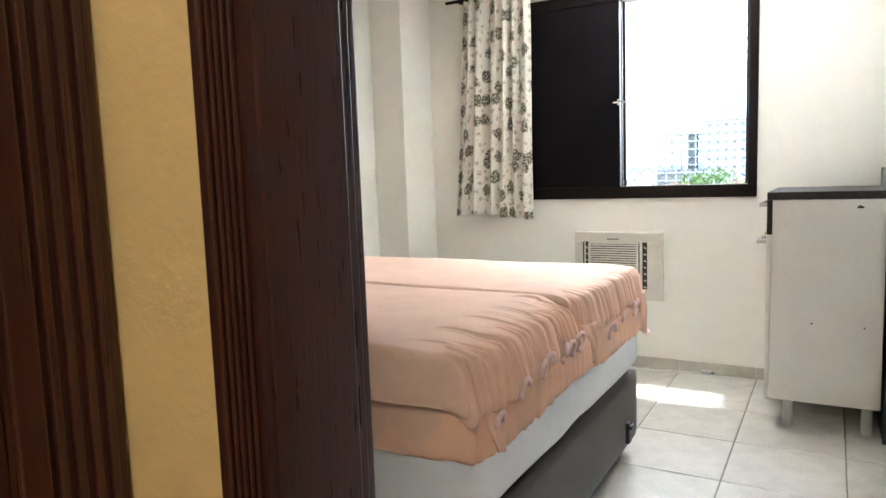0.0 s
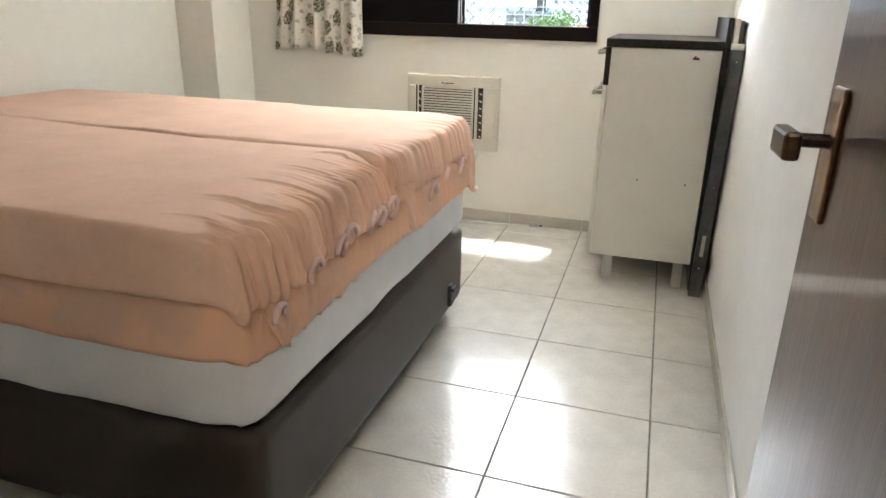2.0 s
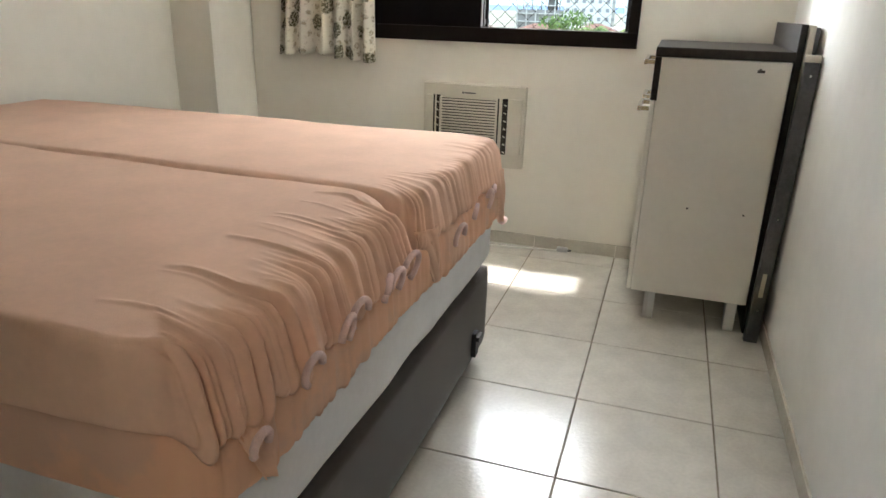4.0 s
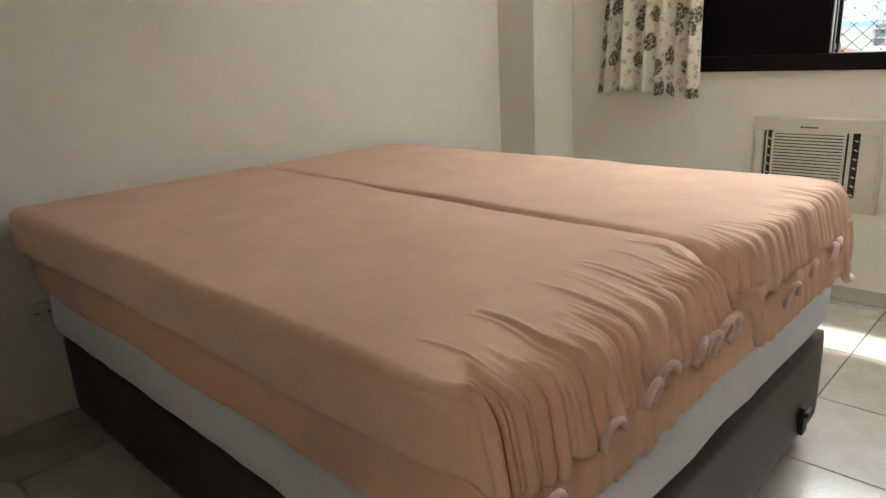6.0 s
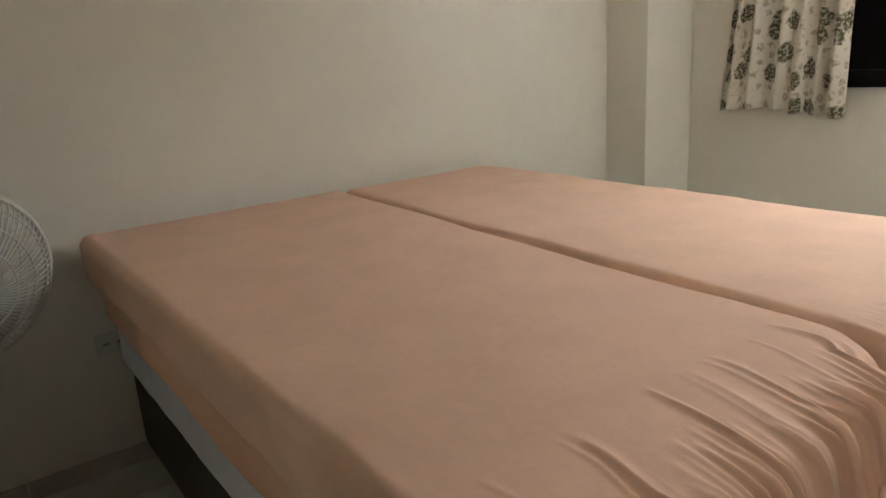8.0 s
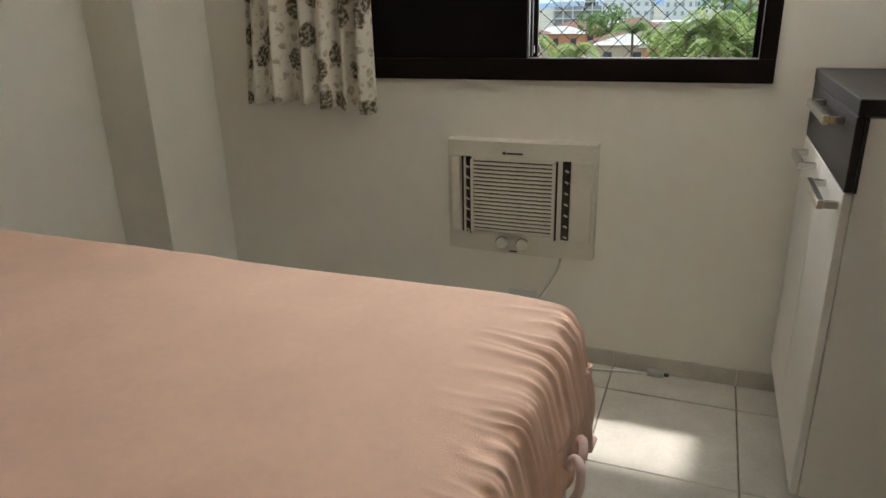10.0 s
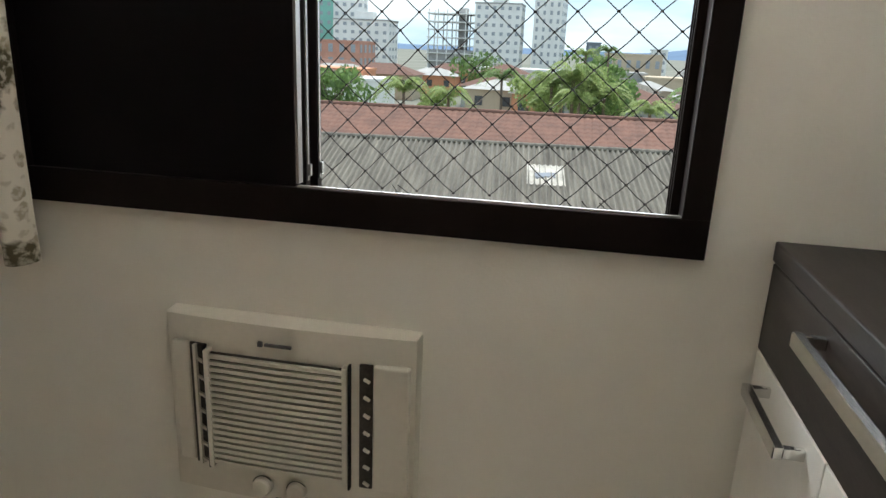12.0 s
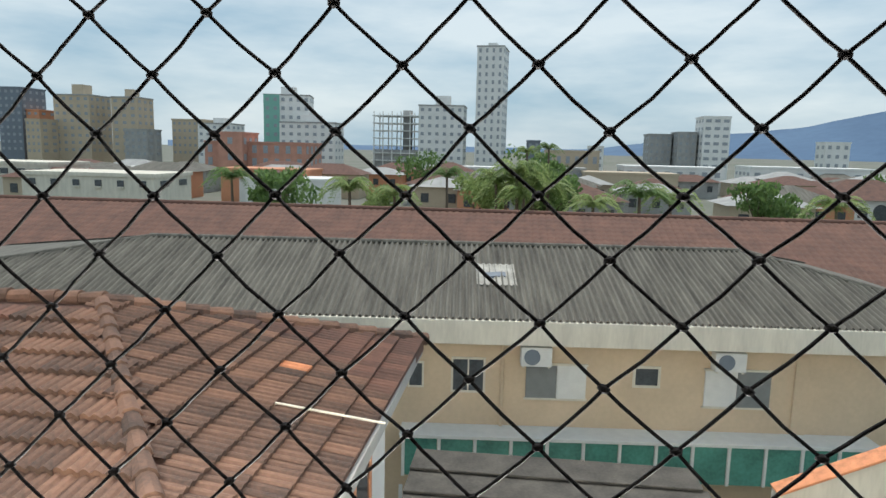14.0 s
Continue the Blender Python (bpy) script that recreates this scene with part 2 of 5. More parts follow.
def lathe(bm, profile, sides=32, m=None):
    """A turned body: profile of (radius, height) about z."""
    rings = []
    for r, h in profile:
        rings.append([bm.verts.new((r * math.cos(k * math.tau / sides), r * math.sin(k * math.tau / sides), h)) for k in range(sides)])
    for a, c in zip(rings, rings[1:]):
        for k in range(sides):
            bm.faces.new((a[k], a[(k + 1) % sides], c[(k + 1) % sides], c[k]))
    bm.faces.new(rings[0][::-1])
    bm.faces.new(rings[-1])
    if m is not None:
        bmesh.ops.transform(bm, matrix=m, verts=[v for ring in rings for v in ring])
    return bm


def mesh_of(name, bm, mat, smooth=False):
    bmesh.ops.recalc_face_normals(bm, faces=bm.faces)
    me = bpy.data.meshes.new(name)
    bm.to_mesh(me)
    bm.free()
    me.materials.append(mat)
    if smooth:
        me.polygons.foreach_set("use_smooth", [True] * len(me.polygons))
    return me


def part(name, bm, mat, parent, label="", smooth=False):
    """One mesh under a thing or under a part."""
    ob = new(name, mesh_of(name, bm, mat, smooth))
    ob.parent = parent
    if label:
        tagged(ob, label)
    return ob


def whole(name, bm, mat, label, category, group="", kind="", smooth=False):
    """A thing that is one mesh."""
    return tagged(new(name, mesh_of(name, bm, mat, smooth)), label, category, group, kind)


def thing(name, at, label, category, group="", kind=""):
    """A thing made of parts, about an Empty at its base."""
    ob = tagged(new(name), label, category, group, kind)
    ob.matrix_basis = pose(*at)
    return ob


# ---- the room ----
XL, XR, YD, YW, ZC = -2.42, 0.66, -1.76, 1.935, 2.60
T = 0.44
JX, HX = -0.085, 0.62   # door opening
WX0, WX1, WZ0, WZ1 = -1.46, -0.014, 1.08, 2.37   # window
HALL_Y, HALL_X0, HALL_X1, HALL_B = -1.91, -0.285, 1.9, -3.3

wall_north = whole("wall_north", boxes((XL - 0.15, WX0 + 0.01, YW, YW + 0.15, -0.1, ZC), (WX1 - 0.01, XR + 0.15, YW, YW + 0.15, -0.1, ZC),
                                       (WX0 + 0.01, WX1 - 0.01, YW, YW + 0.15, -0.1, WZ0 + 0.01), (WX0 + 0.01, WX1 - 0.01, YW, YW + 0.15, WZ1 - 0.01, ZC)),
                   WALL, "cream painted plaster wall with a window opening", "wall", kind="structure")
whole("wall_west", boxes((XL - 0.15, XL, YD, YW, -0.1, ZC)), WALL, "cream painted plaster wall behind the beds", "wall", kind="structure")
whole("wall_east", boxes((XR, XR + 0.15, YD, YW, -0.1, ZC)), WHITE_WALL, "white painted plaster wall beside the door", "wall", kind="structure")
whole("wall_column", boxes((XL, -2.17, 1.55, YW, -0.1, ZC), bevel=0.004), WALL, "cream painted structural column in the corner", "column", kind="structure")
whole("wall_south", boxes((XL - 0.15, JX - 0.03, HALL_Y + 0.004, YD, -0.1, ZC), (HX + 0.03, XR + 0.15, HALL_Y + 0.004, YD, -0.1, ZC), (JX - 0.03, HX + 0.03, HALL_Y + 0.004, YD, 2.13, ZC)),
      WALL, "cream painted plaster wall with the door opening", "wall", kind="structure")
whole("wall_hall_front", boxes((HALL_X0, JX - 0.03, HALL_Y - 0.012, HALL_Y + 0.002, -0.1, ZC), (HX + 0.03, HALL_X1, HALL_Y - 0.012, HALL_Y + 0.002, -0.1, ZC), (JX - 0.03, HX + 0.03, HALL_Y - 0.012, HALL_Y + 0.002, 2.13, ZC)),
      YELLOW, "yellow painted hallway wall", "wall", kind="structure")
whole("wall_hall_west", boxes((HALL_X0 - 0.15, HALL_X0, HALL_B, HALL_Y - 0.014, -0.1, ZC)), YELLOW, "yellow painted end wall of the hallway", "wall", kind="structure")
whole("wall_hall_east", boxes((HALL_X1, HALL_X1 + 0.15, HALL_B, HALL_Y, -0.1, ZC)), YELLOW, "yellow painted end wall of the hallway", "wall", kind="structure")
whole("wall_hall_back", boxes((HALL_X0 - 0.15, HALL_X1 + 0.15, HALL_B - 0.15, HALL_B, -0.1, ZC)), YELLOW, "yellow painted hallway wall", "wall", kind="structure")
whole("ceiling", boxes((XL - 0.15, HALL_X1 + 0.15, HALL_B - 0.15, YW + 0.15, ZC, ZC + 0.12)), CEILING, "plain white painted ceiling", "ceiling", kind="structure")
floor = whole("floor", boxes((XL - 0.15, HALL_X1 + 0.15, HALL_B - 0.15, YW + 0.15, -0.1, -0.004)), GROUT, "glossy off-white ceramic floor tiles with brown grout", "floor", kind="structure")

# ---- door opening, its linings and the open door ----
door_1 = thing("door_frame", (0, 0, 0), "dark stained wooden door frame with grooved casings", "door frame", kind="structure")
part("jamb", boxes((JX - 0.035, JX, HALL_Y - 0.01, YD + 0.002, 0, 2.13), bevel=0.003), DARK_WOOD, door_1)
part("stop", boxes((JX, JX + 0.023, HALL_Y - 0.012, YD - 0.04, 0, 2.10), bevel=0.004), DARK_WOOD, door_1)
part("jamb", boxes((HX, HX + 0.035, HALL_Y - 0.01, YD + 0.002, 0, 2.13), bevel=0.003), DARK_WOOD, door_1)
part("head", boxes((JX, HX, HALL_Y - 0.01, YD + 0.002, 2.10, 2.135), bevel=0.003), DARK_WOOD, door_1)


def casing(wide):
    """A grooved casing board, its face towards -y, 1 m high."""
    bm = bmesh.new()
    box(bm, 0, wide, -0.012, 0, 0, 1)
    for g in (0.10, 0.26, 0.42, 0.58):
        box(bm, wide * g, wide * (g + 0.09), -0.018, -0.012, 0, 1, bevel=0.0025)
    box(bm, wide * 0.74, wide, -0.02, -0.012, 0, 1, bevel=0.003)
    return bm


for x0, wide, flip in ((JX + 0.021, 0.054, -1), (HX + 0.012, 0.065, 1)):
    ob = part("casing", casing(wide), DARK_WOOD, door_1)
    ob.matrix_basis = pose(x0, HALL_Y - 0.0125, 0) @ Matrix.Diagonal((flip, 1, 2.19, 1))
ob = part("casing", boxes((JX - 0.08, HX + 0.08, HALL_Y - 0.031, HALL_Y - 0.0125, 2.125, 2.195), bevel=0.004), DARK_WOOD, door_1)
part("casing", boxes((JX - 0.075, JX - 0.004, YD + 0.003, YD + 0.018, 0, 2.19), bevel=0.004), DARK_WOOD, door_1)
part("casing", boxes((JX - 0.075, XR - 0.002, YD + 0.003, YD + 0.018, 2.12, 2.19), bevel=0.004), DARK_WOOD, door_1)
strike = part("strike_plate", boxes((JX, JX + 0.003, YD - 0.033, YD - 0.012, 0.955, 1.055), bevel=0.001), DARK_BRONZE, door_1, "dark metal strike plate")
part("latch_hole", boxes((JX + 0.003, JX + 0.0045, YD - 0.03, YD - 0.015, 1.075, 1.115)), HOLE, door_1)
part("latch_hole", boxes((JX + 0.003, JX + 0.0045, YD - 0.03, YD - 0.015, 0.985, 1.03)), HOLE, door_1)

leaf = thing("door", (0.622, YD + 0.02, 0.008, 0, 0, 3.2), "open flush door of dark varnished wood with a bronze lever handle", "door")
DW = 0.74
part("leaf", boxes((-0.035, 0, 0, DW, 0, 2.09), bevel=0.003), DOOR_WOOD, leaf)
hy = DW - 0.055
bm = bmesh.new()
box(bm, -0.041, -0.035, hy - 0.022, hy + 0.022, 0.985, 1.150, bevel=0.0025)
plate = part("handle_plate", bm, BRONZE, leaf, "bronze handle plate")
bm = tube(bmesh.new(), [(-0.04, hy, 1.085), (-0.092, hy, 1.085)], 0.009, 12)
part("handle_stem", bm, DARK_BRONZE, plate, smooth=False)
part("lever", boxes((-0.104, -0.084, hy - 0.06, hy + 0.012, 1.068, 1.102), bevel=0.005), DARK_BRONZE, plate, "dark bronze lever")
for hz in (0.25, 1.05, 1.85):
    part("hinge", tube(bmesh.new(), [(-0.001, -0.006, hz), (-0.001, -0.006, hz + 0.09)], 0.007, 10), BRONZE, leaf)

# the closed door at the hallway's end
hd = thing("door_2", (HALL_X0, HALL_Y - 0.02, 0), "closed dark stained wooden door with grooved casing", "door", kind="structure")
ob = part("casing", casing(0.11), DARK_WOOD, hd)
ob.matrix_basis = pose(0, 0, 0, 0, 0, 90) @ Matrix.Diagonal((-1, 1, 2.15, 1))
ob = part("casing", casing(0.11), DARK_WOOD, hd)
ob.matrix_basis = pose(0, -0.92, 0, 0, 0, 90) @ Matrix.Diagonal((1, 1, 2.15, 1))
part("casing", boxes((0, 0.02, -0.92, 0, 2.152, 2.24), bevel=0.004), DARK_WOOD, hd)
part("leaf", boxes((0, 0.006, -0.81, -0.112, 0.005, 2.148), bevel=0.002), DARK_WOOD, hd)
part("panel", boxes((0.006, 0.012, -0.72, -0.2, 0.2, 0.95), bevel=0.004), DARK_WOOD, hd)
part("panel", boxes((0.006, 0.012, -0.72, -0.2, 1.1, 1.98), bevel=0.004), DARK_WOOD, hd)

# ---- window ----
win = thing("window_1", (0, 0, 0), "dark brown aluminium sliding window, shutter panel pushed aside, open to the view", "window", kind="structure")
FY0, FY1 = YW - 0.016, YW + 0.10
part("window_frame", boxes((WX0, WX1, FY0, YW + 0.012, WZ0, WZ0 + 0.074), (WX0, WX1, YW + 0.0125, FY1, WZ0, WZ0 + 0.036), (WX0, WX1, FY0, FY1, WZ1 - 0.07, WZ1), (WX1 - 0.05, WX1, FY0, FY1, WZ0 + 0.074, WZ1 - 0.07), (WX0, WX0 + 0.05, FY0, FY1, WZ0 + 0.074, WZ1 - 0.07), bevel=0.002), FRAME, win)
part("sill_track", boxes((-0.80, WX1 - 0.05, YW - 0.011, YW - 0.003, WZ0 + 0.074, WZ0 + 0.078)), ALU, win, "bare aluminium track edge")
for k in range(3):
    yk = YW + 0.03 + k * 0.026
    part("track", boxes((-0.80, WX1 - 0.05, yk, yk + 0.004, WZ0 + 0.036, WZ0 + 0.048)), FRAME, win)
    part("track", boxes((WX1 - 0.066, WX1 - 0.05, yk, yk + 0.004, WZ0 + 0.048, WZ1 - 0.07)), FRAME, win)
sh = part("shutter_panel", boxes((WX0 + 0.05, -0.806, YW - 0.006, YW + 0.018, WZ0 + 0.074, WZ1 - 0.07), bevel=0.002), SHUTTER, win, "dark blackout shutter panel")
part("edge_profile", boxes((-0.806, -0.800, YW - 0.004, YW + 0.016, WZ0 + 0.08, WZ1 - 0.075)), ALU, sh, "bare aluminium edge strip")
for k, y0 in enumerate((YW + 0.028, YW + 0.062)):
    x1 = -0.798 + 0.012 * k
    s = part("sash", boxes((x1 - 0.045, x1, y0, y0 + 0.022, WZ0 + 0.05, WZ1 - 0.072), (WX0 + 0.052, WX0 + 0.09, y0, y0 + 0.022, WZ0 + 0.05, WZ1 - 0.072),
                            (WX0 + 0.09, x1 - 0.045, y0, y0 + 0.022, WZ0 + 0.05, WZ0 + 0.12), (WX0 + 0.09, x1 - 0.045, y0, y0 + 0.022, WZ1 - 0.115, WZ1 - 0.072)), FRAME, win)
    part("edge_profile", boxes((x1, x1 + 0.003, y0 + 0.004, y0 + 0.012, WZ0 + 0.08, WZ1 - 0.075)), ALU, s)
    pane = part("pane", boxes((WX0 + 0.09, x1 - 0.045, y0 + 0.009, y0 + 0.013, WZ0 + 0.12, WZ1 - 0.115)), GLASS, s)
    pane.visible_shadow = False
    part("roller_clip", boxes((x1 + 0.003, x1 + 0.01, y0 + 0.003, y0 + 0.011, WZ0 + 0.09, WZ0 + 0.115), bevel=0.002), ALU, s)
part("catch", boxes((-0.845, -0.775, YW - 0.016, YW - 0.006, 1.675, 1.687), (-0.815, -0.803, YW - 0.02, YW - 0.006, 1.66, 1.70), bevel=0.002), CHROME, win, "small chrome catch")

# safety net in the opening: slack cords and knots
net = thing("safety_net", (-0.446, 2.123, 1.432), "black knotted cord safety net across the window", "net")
net.matrix_basis = pose(-0.446, 2.123, 1.432, -1.9, 0, -2.7)   # hangs a little askew in the opening
DXN, DZN = 0.0816, 0.0758
LEAN = radians(1.8)


def knot_at(i, j):
    """Knots on a diamond lattice, a little uneven."""
    s = random.Random(i * 131 + j * 17)
    a, b = i * DXN * 0.5, j * DZN * 0.5
    return Vector((a * math.cos(LEAN) - b * math.sin(LEAN) + s.uniform(-0.0016, 0.0016), s.uniform(-0.002, 0.002), a * math.sin(LEAN) + b * math.cos(LEAN) + s.uniform(-0.0016, 0.0016)))


rope = bmesh.new()
knots = []
for i in range(-15, 16):
    for j in range(-14, 34):
        if (i + j) % 2:
            continue
        a = knot_at(i, j)
        if not (-0.60 < a.x < 0.56 and -0.34 < a.z < 0.98):
            continue
        knots.append(a)
        for di in (-1, 1):
            c = knot_at(i + di, j + 1)
            mid = (a + c) / 2 + Vector((random.uniform(-0.0012, 0.0012), 0, -0.0014))
            q = (a * 3 + c) / 4 + Vector((0, 0.0004, -0.001))
            r = (a + c * 3) / 4 + Vector((0, -0.0004, -0.001))
            tube(rope, [a, q, mid, r, c], 0.00128, 5)
tagged(part("cord", rope, NET, net, smooth=True), kind="stuff")
kb = bmesh.new()
bmesh.ops.create_icosphere(kb, subdivisions=1, radius=0.0039)
for v in kb.verts:
    v.co.x *= 1.15
    v.co.z *= 0.8
knot_mesh = mesh_of("knot", kb, NET, True)
for a in knots:
    k = new("knot", knot_mesh)
    k.parent = net
    k.matrix_basis = Matrix.Translation(a) @ pose(0, 0, 0, 0, random.uniform(-30, 30), 0)
part("edge_rope", tube(bmesh.new(), [(-0.62, 0, -0.345), (0, 0.001, -0.343), (0.58, 0, -0.341)], 0.003, 6), NET, net)
for x in (-0.21, -0.19, 0.23, 0.25):
    bm = tube(bmesh.new(), [(x, -0.004, -0.338), (x + random.uniform(-0.025, 0.025), -0.006, -0.315), (x + random.uniform(-0.03, 0.03), -0.005, -0.297)], 0.0012, 5)
    part("tied_end", bm, NET, net)

# ---- air conditioner under the window ----
ac = thing("air_conditioner", (-0.816, YW, 0.652), "aged white plastic window air conditioner set into the wall", "air conditioner")
hw, hh = 0.278, 0.213
bm = bmesh.new()
# the front bulges out a little towards its middle
nxs, nzs = 24, 10
grid = {}
slots = []
for i in range(nxs + 1):
    for k in range(nzs + 1):
        fx, fz = i / nxs * 2 - 1, k / nzs * 2 - 1
        grid[i, k] = bm.verts.new((fx * hw, -0.042 - 0.022 * (1 - fx * fx) * (0.6 + 0.4 * (1 - fz * fz)), fz * hh))
for i in range(nxs):
    for k in range(nzs):
        bm.faces.new((grid[i, k], grid[i + 1, k], grid[i + 1, k + 1], grid[i, k + 1]))
rim = [grid[i, 0] for i in range(nxs + 1)] + [grid[nxs, k] for k in range(1, nzs + 1)] + [grid[i, nzs] for i in range(nxs - 1, -1, -1)] + [grid[0, k] for k in range(nzs - 1, 0, -1)]
back = [bm.verts.new((v.co.x * 1.01, 0.0, v.co.z * 1.015)) for v in rim]
for a in range(len(rim)):
    c = (a + 1) % len(rim)
    bm.faces.new((rim[c], rim[a], back[a], back[c]))
part("front_cover", bm, AC_WHITE, ac, smooth=False)


def ac_y(x):
    fx = x / hw
    return -0.042 - 0.022 * (1 - fx * fx)


gx0, gx1, gz0, gz1 = -0.168, 0.128, -0.128, 0.142
# dark sheet laid on the closed cover in place of open slots
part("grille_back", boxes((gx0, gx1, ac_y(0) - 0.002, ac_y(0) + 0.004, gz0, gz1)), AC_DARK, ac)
for k in range(18):
    z = gz0 + (k + 0.5) / 18 * (gz1 - gz0)
    bm = bmesh.new()
    n = 8
    for s in range(n):
        xa, xb = gx0 + (gx1 - gx0) * s / n, gx0 + (gx1 - gx0) * (s + 1) / n
        box(bm, xa, xb, -0.0745 + 0.003 * ((xa + xb) / 2 / gx0) ** 2, ac_y(0) + 0.0, z - 0.0044, z + 0.0044)
    part("grille_slat", bm, AC_WHITE, ac)
part("grille_frame", boxes((gx0 - 0.012, gx0, -0.0745, ac_y(gx0) + 0.01, gz0 - 0.006, gz1 + 0.006), bevel=0.002), AC_WHITE, ac)
part("grille_frame", boxes((gx1, gx1 + 0.012, -0.0745, ac_y(gx1) + 0.01, gz0 - 0.006, gz1 + 0.006), bevel=0.002), AC_WHITE, ac)
for xa, xb in ((gx0 - 0.052, gx0 - 0.014), (gx1 + 0.034, gx1 + 0.062)):
    yv = ac_y((xa + xb) / 2)
    # the side vents are dark sheets on the cover too
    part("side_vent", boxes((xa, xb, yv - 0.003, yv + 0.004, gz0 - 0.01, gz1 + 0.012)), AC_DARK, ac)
    for k in range(7):
        z = gz0 + 0.008 + k * 0.041
        bm = bmesh.new()
        box(bm, xa + 0.010, xb - 0.003, yv - 0.009, yv - 0.003, z, z + 0.006, bevel=0.001, m=pose(0, 0, 0) @ Matrix.Translation((xa, 0, z)) @ pose(0, 0, 0, 0, 28, 0) @ Matrix.Translation((-xa, 0, -z)))
        part("vane", bm, AC_WHITE, ac)
part("vent_bar", boxes((gx0 - 0.04, gx0 - 0.034, ac_y(gx0) - 0.01, ac_y(gx0), gz0 - 0.01, gz1 + 0.012)), AC_WHITE, ac)
part("vent_door", boxes((gx1 + 0.064, hw - 0.01, ac_y(0.22) - 0.012, ac_y(0.22) + 0.01, gz0 - 0.012, gz1 + 0.012), bevel=0.004), AC_WHITE, ac)
part("side_panel", boxes((-hw + 0.014, gx0 - 0.056, ac_y(-0.24) - 0.008, ac_y(-0.24) + 0.01, gz0 - 0.01, gz1 + 0.012), bevel=0.006), AC_WHITE, ac)
part("vent_slot", boxes((gx1 + 0.013, gx1 + 0.017, ac_y(gx1) - 0.013, ac_y(gx1), gz0 - 0.012, gz1 + 0.012)), HOLE, ac)
part("vent_slot", boxes((gx0 - 0.016, gx0 - 0.0125, ac_y(gx0) - 0.013, ac_y(gx0), gz0 - 0.012, gz1 + 0.012)), HOLE, ac)
for x, r in ((-0.058, 0.022), (0.022, 0.022)):
    m = pose(x, ac_y(x), -0.168, 90, 0, 0)
    d = part("dial", lathe(bmesh.new(), [(r, -0.004), (r, 0.012), (r * 0.85, 0.016)], 24, m), AC_WHITE, ac)
    part("dial_ring", tube(bmesh.new(), [(x + (r + 0.002) * math.cos(a), ac_y(x) - 0.002, -0.168 + (r + 0.002) * math.sin(a)) for a in np.linspace(0.6, 5.0, 18)], 0.0012, 5), AC_DARK, d)
part("badge", boxes((-0.058, -0.048, ac_y(0) - 0.002, ac_y(0) + 0.004, 0.169, 0.179)), STEEL, ac)
part("badge", boxes((-0.043, 0.016, ac_y(0) - 0.0015, ac_y(0) + 0.004, 0.1705, 0.1765)), STEEL, ac)
part("caption", boxes((-0.03, 0.0, ac_y(0) - 0.0005, ac_y(0) + 0.004, -0.202, -0.198)), AC_DARK, ac)


def outlet(name, m, label, holes):
    ob = tagged(new(name), label, "power outlet")
    ob.matrix_basis = m
    part("plate", boxes((-0.058, 0.058, -0.009, 0, -0.037, 0.037), bevel=0.003), WHITE_PLASTIC, ob)
    for x in holes:
        part("socket", boxes((x - 0.012, x + 0.012, -0.0105, -0.009, -0.006, 0.006), bevel=0.0006), GREY_PLASTIC, ob)
        part("pin_hole", boxes((x - 0.007, x - 0.003, -0.0112, -0.0105, -0.002, 0.002), (x + 0.003, x + 0.007, -0.0112, -0.0105, -0.002, 0.002)), HOLE, ob)
    part("screw", boxes((-0.034, -0.03, -0.010, -0.009, -0.002, 0.002), (0.03, 0.034, -0.010, -0.009, -0.002, 0.002)), HOLE, ob)
    return ob


outlet("power_outlet", pose(-0.805, YW, 0.243), "white plastic outlet plate on the wall below the air conditioner", (0.0,))
outlet("power_outlet", pose(XL, -0.985, 0.46, 0, 0, 90), "white double outlet plate on the wall beside the bed", (-0.026, 0.018))

cable = [(-0.655, YW - 0.006, 0.445), (-0.665, YW - 0.008, 0.385), (-0.70, YW - 0.011, 0.31), (-0.76, YW - 0.012, 0.22), (-0.815, YW - 0.014, 0.13), (-0.84, YW - 0.018, 0.06), (-0.84, YW - 0.04, 0.012), (-0.80, YW - 0.075, 0.005),
         (-0.70, YW - 0.09, 0.005), (-0.55, YW - 0.07, 0.005), (-0.42, YW - 0.045, 0.005), (-0.30, YW - 0.03, 0.006)]
pc = thing("appliance_cable", (0, 0, 0), "white power cord with plug trailing to the floor", "power cord")
part("cord", tube(bmesh.new(), cable, 0.0045, 8), WHITE_PLASTIC, pc, smooth=True)
part("plug", boxes((-0.31, -0.25, YW - 0.045, YW - 0.018, 0.002, 0.028), bevel=0.006), GREY_PLASTIC, pc)
part("pin", boxes((-0.25, -0.232, YW - 0.04, YW - 0.036, 0.01, 0.016), (-0.25, -0.232, YW - 0.028, YW - 0.024, 0.01, 0.016)), STEEL, pc)

